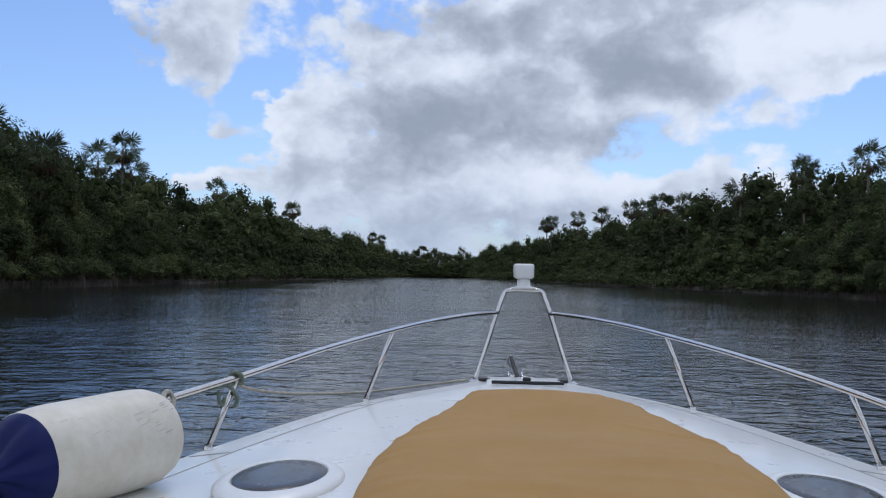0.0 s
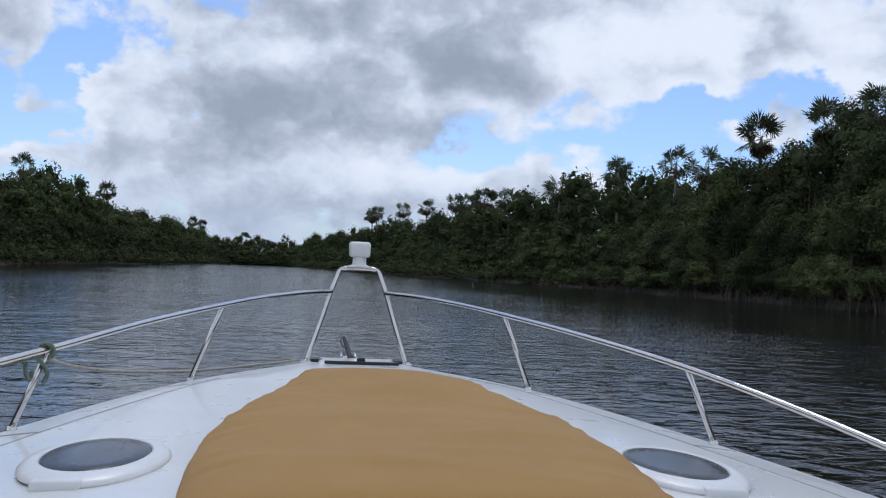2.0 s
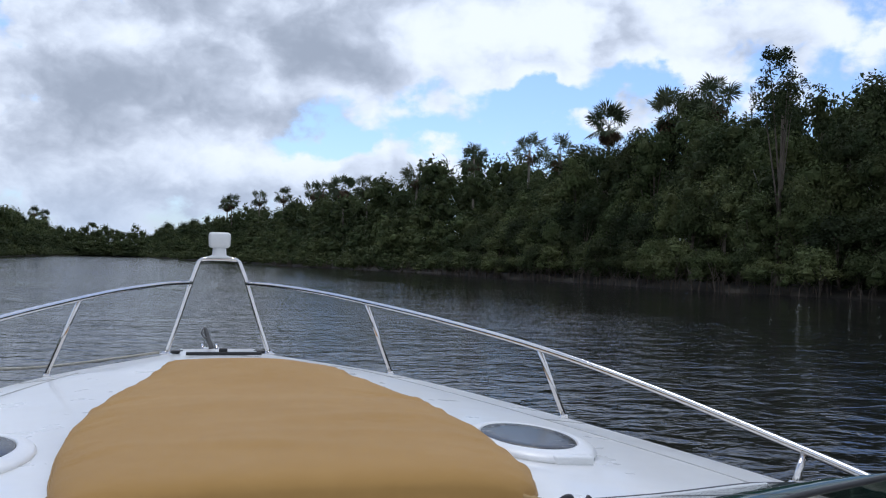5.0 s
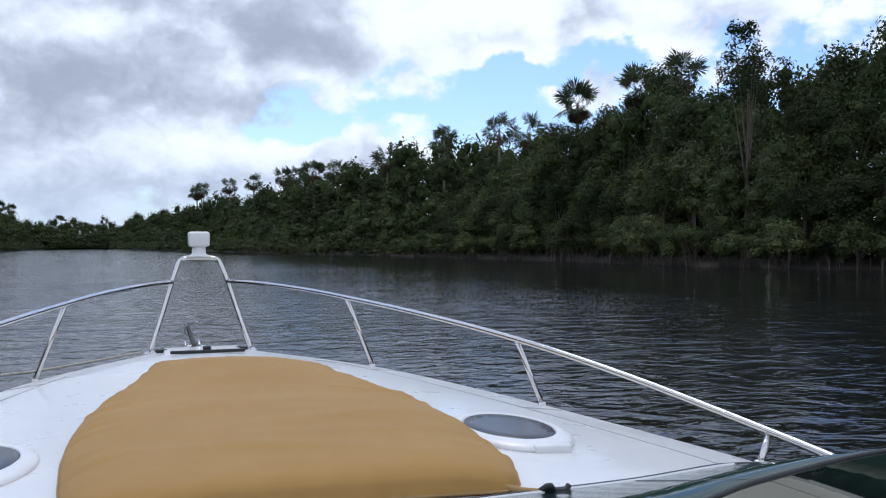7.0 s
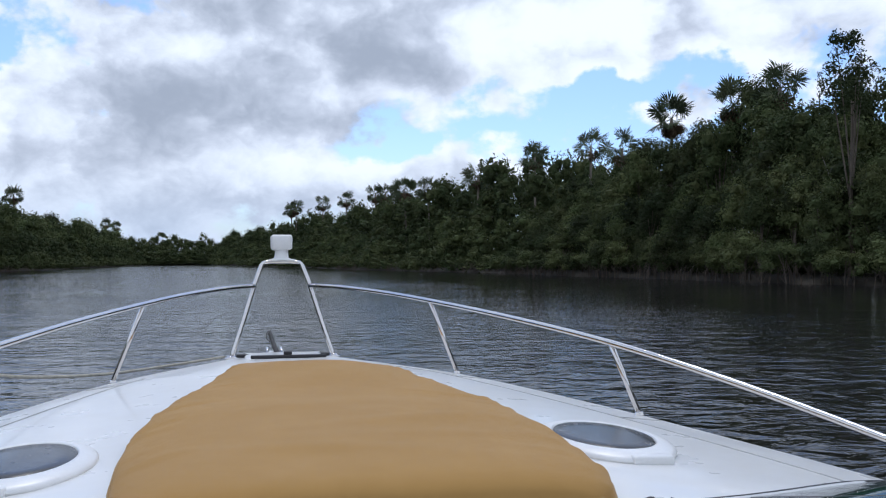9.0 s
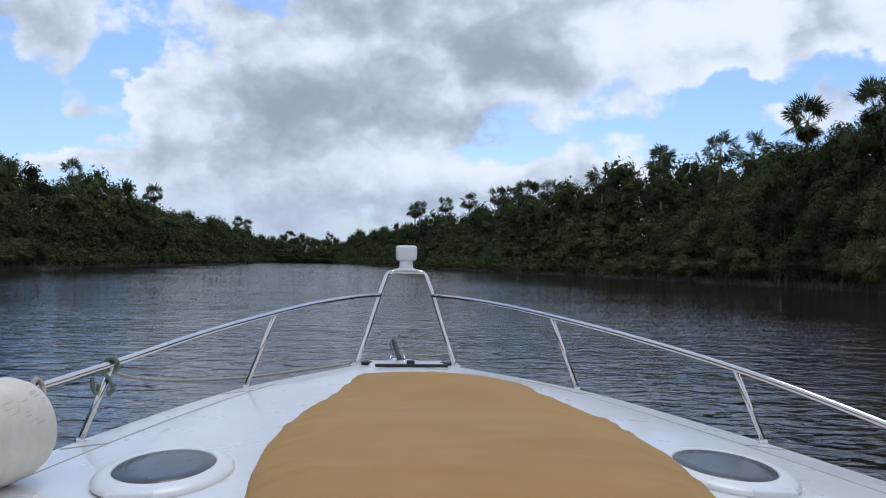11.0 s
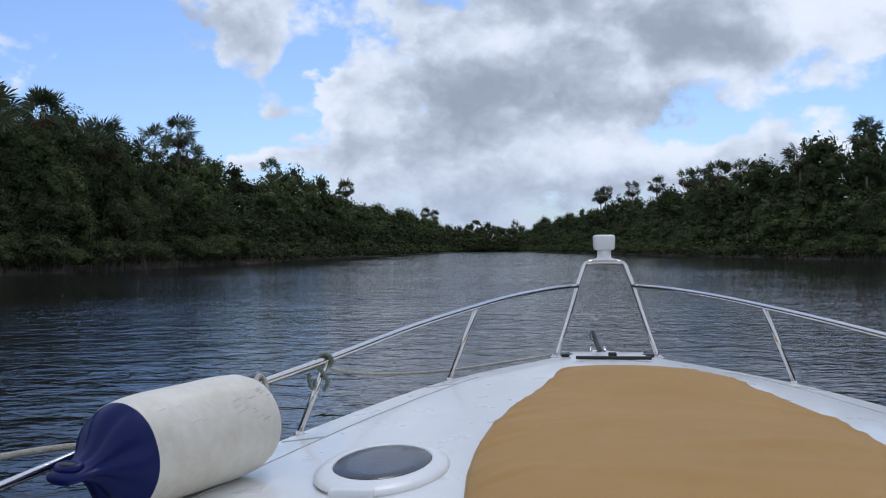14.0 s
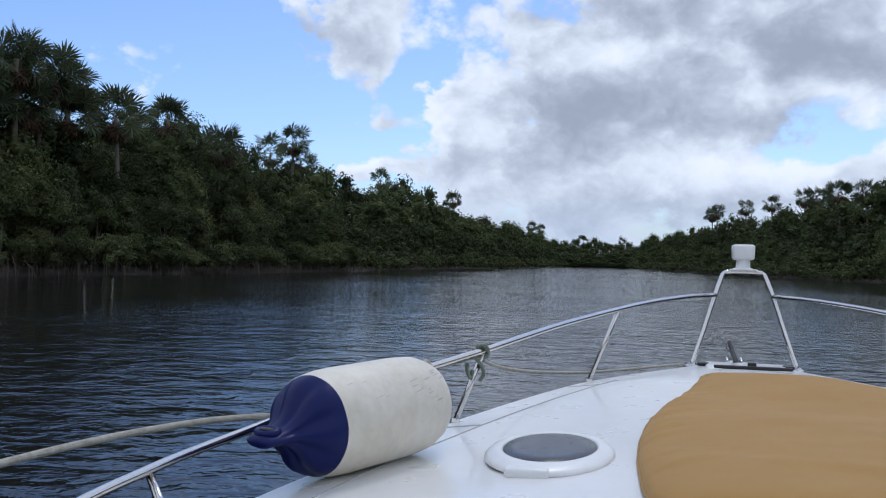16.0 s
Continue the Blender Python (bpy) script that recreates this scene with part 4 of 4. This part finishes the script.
def plant_far():
    """Woods further up and down the river, too many and too far to count."""
    rng = np.random.default_rng(5)
    big = [far_model(40 + i, 15, 1.5, 3.8, 20, 1.65, 720, 0.36) for i in range(5)]
    low = [far_model(50 + i, 8, 0.8, 3.0, 14, 1.25, 430, 0.30) for i in range(4)]
    bush = [far_model(60 + i, 4, 0.6, 2.2, 10, 0.9, 270, 0.23) for i in range(2)]
    for side, name in ((-1, "port"), (1, "starboard")):
        for kinds, step, inland, stray, tall, mat, label in ((bush, 3.6, 0.4, 1.0, 0.8, LEAF_BUSH, "continuous band of light green bank shrubs"),
                                                            (low, 5.0, 4.5, 1.6, 1.0, LEAF, "continuous band of small green bank trees"),
                                                            (big, 6.2, 11.0, 2.0, 1.02, LEAF, "continuous dark green rainforest along the river"),
                                                            (big, 7.0, 19.0, 3.0, 1.14, LEAF, "continuous dark green rainforest along the river")):
            vs, fs, n = [], [], 0
            s = -70.0
            while s < 560:
                if NEAR_FROM - 1 < s < NEAR_TO:
                    s = NEAR_TO + 0.5
                v, f = kinds[rng.integers(len(kinds))]
                p = on_bank(s, inland + rng.uniform(-stray, stray), side)
                a, k, w = rng.uniform(0, 6.28), tall * top_height(s, side) * rng.uniform(0.82, 1.2), rng.uniform(0.95, 1.25)
                rot = np.array([[math.cos(a) * w, -math.sin(a) * w, 0], [math.sin(a) * w, math.cos(a) * w, 0], [0, 0, k]])
                vs.append(v @ rot.T + np.array(p))
                fs += [[i + n for i in q] for q in f]
                n += len(v)
                s += step * rng.uniform(0.75, 1.25) * (1 if s > 0 else 1.8)
            me = mesh_of("far_woods", np.concatenate(vs), fs, mat)
            tagged(part("far_woods", me, mat, smooth=False), label, "forest", kind="stuff")
        # closed undergrowth and older trees deeper in the wood
        deep = [far_model(120 + i, 13, 0.3, 4.2, 26, 1.8, 1250, 0.26) for i in range(3)]
        vs, fs, n = [], [], 0
        for inland, tall in ((26.0, 1.32),):
            s = 32.0
            while s < 560:
                v, f = deep[rng.integers(3)]
                p = on_bank(s, inland + rng.uniform(-2, 2), side)
                a, k, w = rng.uniform(0, 6.28), tall * top_height(s, side) * rng.uniform(0.88, 1.14), rng.uniform(1.0, 1.3)
                rot = np.array([[math.cos(a) * w, -math.sin(a) * w, 0], [math.sin(a) * w, math.cos(a) * w, 0], [0, 0, k]])
                vs.append(v @ rot.T + np.array(p))
                fs += [[i + n for i in q] for q in f]
                n += len(v)
                s += 4.6 * rng.uniform(0.8, 1.2)
        # thicket on the forest floor
        for inland in (9.0, 16.0):
            s = 36.0
            while s < 200:
                v, f = bush[rng.integers(2)]
                p = on_bank(s, inland + rng.uniform(-1, 1), side)
                a, k, w = rng.uniform(0, 6.28), rng.uniform(0.9, 1.3), rng.uniform(1.0, 1.3)
                rot = np.array([[math.cos(a) * w, -math.sin(a) * w, 0], [math.sin(a) * w, math.cos(a) * w, 0], [0, 0, k]])
                vs.append(v @ rot.T + np.array(p))
                fs += [[i + n for i in q] for q in f]
                n += len(v)
                s += 3.0 * rng.uniform(0.8, 1.2)
        me = mesh_of("deep_woods", np.concatenate(vs), fs, LEAF)
        tagged(part("deep_woods", me, LEAF, smooth=False), "dark green forest interior behind the bank trees", "forest", kind="stuff")
    # the bend that closes the view up the river
    vs, fs, n = [], [], 0
    for x in np.arange(-75, 76, 3.0):
        for back, k in ((-9, 0.16), (-8, 0.22), (-6, 0.30), (-4, 0.38), (-1, 0.50), (3, 0.62), (9, 0.80), (15, 0.95), (22, 1.08)):
            v, f = big[rng.integers(5)]
            p = ALONG * (556 + back + rng.uniform(-2, 2) + 0.12 * x) + ACROSS * (x + rng.uniform(-2, 2))
            a, k = rng.uniform(0, 6.28), k * rng.uniform(0.75, 1.15)
            rot = np.array([[math.cos(a), -math.sin(a), 0], [math.sin(a), math.cos(a), 0], [0, 0, k]])
            vs.append(v @ rot.T + np.array(p))
            fs += [[i + n for i in q] for q in f]
            n += len(v)
    me = mesh_of("far_woods", np.concatenate(vs), fs, LEAF)
    tagged(part("far_woods", me, LEAF, smooth=False), "distant green forest where the river bends away", "forest", kind="stuff")


plant_far()


def fan_leaf(seed, dead=False):
    """One fan leaf of a palm: stalk and a pleated fan of pointed blades."""
    rng = np.random.default_rng(seed)
    v, f = [], []

    def quad(*pts):
        f.append(list(range(len(v), len(v) + len(pts))))
        v.extend(pts)
    stalk = 2.0 if not dead else 1.2
    sag = 0.18 if not dead else 0.3
    ends = [np.array([t * stalk, 0, -sag * t * t]) for t in (0, 0.5, 1.0)]
    for a, b in zip(ends, ends[1:]):
        quad(a + (0, 0.03, 0), a - (0, 0.03, 0), b - (0, 0.025, 0), b + (0, 0.025, 0))
        quad(a + (0, 0, 0.03), a - (0, 0, 0.03), b - (0, 0, 0.025), b + (0, 0, 0.025))
    hub = ends[-1]
    blades = 23
    for i in range(blades):
        ang = radians(-140 + 280 * i / (blades - 1) + rng.uniform(-4, 4))
        ln = (1.75 if not dead else 1.5) * (1 - 0.22 * abs(ang) / 2.44) * rng.uniform(0.85, 1.1)
        way = np.array([math.cos(ang), math.sin(ang), 0.0])
        lat = np.array([-math.sin(ang), math.cos(ang), 0.0])
        fold = 0.06 * (-1) ** i
        fall = -rng.uniform(0.10, 0.42) * (1.0 if not dead else 2.2)
        mid, tip = hub + way * ln * 0.6 + (0, 0, fold + fall * 0.22), hub + way * ln + (0, 0, fall)
        wd = 0.062 * ln
        quad(hub, mid - lat * wd, tip, mid + lat * wd)
    return np.array(v), f


FANS = [mesh_of("leaf", *fan_leaf(70 + i), LEAF_PALM) for i in range(3)]
DEAD_FANS = [mesh_of("dead_leaf", *fan_leaf(80 + i, True), LEAF_DEAD) for i in range(2)]


def make_palm(seed, height, label, full=22, dead=8):
    """A moriche palm: bare column, round head of fan leaves, skirt of dead ones."""
    rng = np.random.default_rng(seed)
    ob = thing("fan_palm", label, "palm tree", group="fan palms above the forest")
    bend = rng.uniform(-0.5, 0.5, 2)
    head = Vector((bend[0], bend[1], height - 2.9))
    bm = tube(spline([(0, 0, -0.3), (bend[0] * 0.3, bend[1] * 0.3, height * 0.45), head], 5), 0.24, 9, taper=0.19)
    part("trunk", bm, PALM_BARK, ob)
    for i in range(full):
        lift = radians(rng.uniform(-38, 82))
        m = Matrix.Translation(head) @ Euler((rng.uniform(-1.5, 1.5), -lift, 2.4 * i + rng.uniform(-0.3, 0.3))).to_matrix().to_4x4() @ Matrix.Scale(rng.uniform(0.85, 1.1), 4)
        p = part("leaf", FANS[int(rng.integers(3))], LEAF_PALM, ob, smooth=False)
        p.matrix_local = m
    for i in range(dead):
        m = Matrix.Translation(head - Vector((0, 0, 0.25))) @ Euler((rng.uniform(-0.6, 0.6), radians(rng.uniform(40, 86)), 2.4 * i + rng.uniform(-0.4, 0.4))).to_matrix().to_4x4()
        p = part("dead_leaf", DEAD_FANS[int(rng.integers(2))], LEAF_DEAD, ob, "brown hanging dead leaf", smooth=False)
        p.matrix_local = m
    return ob


KINDS = [("tall fan palm with a round green head and brown skirt", 19, 6), ("tall fan palm with ragged green leaves", 15, 4), ("dense fan palm with many hanging dead leaves", 22, 20)]
PALMS = {}                                 # a model for each height and kind, made when first needed


def bank_at(bearing, inland):
    """Place on the bank in that bearing from the boat, in degrees to the right of the bow."""
    side = 1 if bearing > -4 else -1
    wide, close = (57, 0.072) if side > 0 else (47, 0.052)
    s = (wide + inland) / (math.tan(radians(abs(bearing + 4))) + close)
    p = on_bank(s, inland, side)
    return p


def plant_palms():
    rnd = random.Random(3)
    port = [(-38.6, 10.4), (-37.7, 11.3), (-36.9, 12.3), (-36.2, 11.7), (-35.5, 11.0), (-36.6, 9.8), (-35.0, 9.4), (-32.9, 9.4), (-30.7, 9.2), (-27.3, 7.6), (-24.9, 7.1), (-22.6, 7.7), (-21.9, 6.6),
            (-16.8, 5.2), (-12.8, 3.9), (-8.0, 2.1), (-7.5, 1.9)]
    starboard = [(2.6, 2.8), (3.4, 3.0), (4.3, 3.3), (5.7, 3.6), (7.6, 4.0), (8.3, 4.1), (10.2, 4.5), (11.6, 4.6), (13.4, 5.5), (16.7, 6.7), (19.4, 7.4), (21.6, 7.3), (25.8, 9.1), (29.0, 9.8), (31.6, 10.8), (14.4, 5.3)]
    for k, (bearing, up) in enumerate(port + starboard):
        p = bank_at(bearing, (9 if k < 10 else 13) + 4 * rnd.random())
        far = Vector((p.x, p.y, 0)).length
        tall = 0.5 + far * math.tan(radians(up + (0.9 if bearing > 20 else 0.8 if bearing > 0 else 0.5)))
        p.z = 0.4
        # a model of about that height, so that heads keep their round shape
        step = max(9, 3 * round(tall / 3))
        kind = rnd.randrange(3) if k > 9 else 2
        size = tall / step
        wide = min(max(size, 0.92), 1.10) * rnd.uniform(0.92, 1.12)
        m = Matrix.Translation(p) @ Matrix.Rotation(rnd.uniform(0, 6.28), 4, "Z") @ Matrix.Diagonal((wide, wide, size, 1))
        if (step, kind) not in PALMS:
            label, full, dead = KINDS[kind]
            PALMS[step, kind] = make_palm(90 + 7 * step + kind, step, label, full, dead)
            PALMS[step, kind].matrix_basis = m
        else:
            copy_thing(PALMS[step, kind], m).matrix_basis = m


plant_palms()


def lone_trees():
    # thin-crowned tall tree standing out of the starboard wood
    p = bank_at(36.4, 5)
    rise = (p.length * math.tan(radians(12.5)) + 1.7) / 21.5
    ob = make_tree("emergent_tree", 101, 21.5, 14.0, 2.6, 70, 0.62, 3000, 0.15, LEAF, "tall thin-crowned tree standing above the forest", trunk=0.25, dense=False)
    p.z = 0.4
    ob.matrix_basis = Matrix.Translation(p) @ Matrix.Diagonal((1, 1, rise, 1))
    p = ALONG * 572 - ACROSS * 9
    ob = make_tree("emergent_tree", 102, 20.0, 13, 4.2, 14, 1.2, 500, 0.5, LEAF, "tall flat-topped tree far up the river", trunk=0.3)
    ob.matrix_basis = Matrix.Translation((p.x, p.y, 0.4)) @ Matrix.Diagonal((1, 1, 0.92, 1))
    # bleached dead stems in front of the leaves
    rnd = random.Random(17)
    for bearing, tall in ((26.0, 10.5), (31.0, 12.0), (36.0, 11.0), (21.4, 9.0), (-34.8, 8.5)):
        p = bank_at(bearing, 6.0 + 4 * rnd.random())
        stem = thing("dead_tree", "bleached leafless tree stem among the bank trees", "dead tree", (p.x, p.y, 0.2), "bleached stems on the banks")
        lean = rnd.uniform(-2.4, 2.4)
        line = spline([(0, 0, -0.3), (lean * 0.3, 0.1, tall * 0.4), (lean * 0.5, -0.1, tall * 0.75), (lean, 0, tall)], 4)
        part("stem", tube(line, 0.10, 7, taper=0.03), PALE_BARK, stem)
        for k in range(1):
            q = line[7]
            a = rnd.uniform(0, 6.28)
            part("branch", tube([q, q + Vector((0.8 * math.cos(a), 0.8 * math.sin(a), 0.9)), q + Vector((1.1 * math.cos(a), 1.1 * math.sin(a), 1.9))], 0.05, 5, taper=0.015), PALE_BARK, stem)


lone_trees()


def build_roots():
    """Stilt roots and stems standing in the water under the bushes."""
    rng = np.random.default_rng(23)
    for side in (-1, 1):
        vs, fs, n = [], [], 0
        for s in np.arange(NEAR_FROM, 240, 1.5):
            heart = np.array(on_bank(s + rng.uniform(-0.7, 0.7), rng.uniform(-0.6, 0.9), side))
            crest = heart + (0, 0, rng.uniform(0.9, 2.0))
            for _ in range(rng.integers(3, 9)):
                a, d, r = rng.uniform(0, 6.28), rng.uniform(0.25, 1.3), rng.uniform(0.015, 0.045)
                foot = heart + np.array([d * math.cos(a), d * math.sin(a), -0.5])
                knee = crest * 0.45 + foot * 0.55 + np.array([0.25 * d * math.cos(a), 0.25 * d * math.sin(a), 0.35])
                top = crest + rng.uniform(-0.25, 0.25, 3)
                base = np.array([[r, 0, 0], [-r / 2, r * 0.87, 0], [-r / 2, -r * 0.87, 0]])
                vs += [foot + base, knee + base, top + base * 0.7]
                for lift in (0, 3):
                    fs += [[n + lift + j, n + lift + (j + 1) % 3, n + lift + 3 + (j + 1) % 3, n + lift + 3 + j] for j in range(3)]
                n += 9
        me = mesh_of("stilt_roots", np.concatenate(vs), fs, ROOT)
        tagged(part("stilt_roots", me, ROOT, smooth=False), "tangle of brown mangrove stilt roots in the water", "roots", kind="stuff")


build_roots()
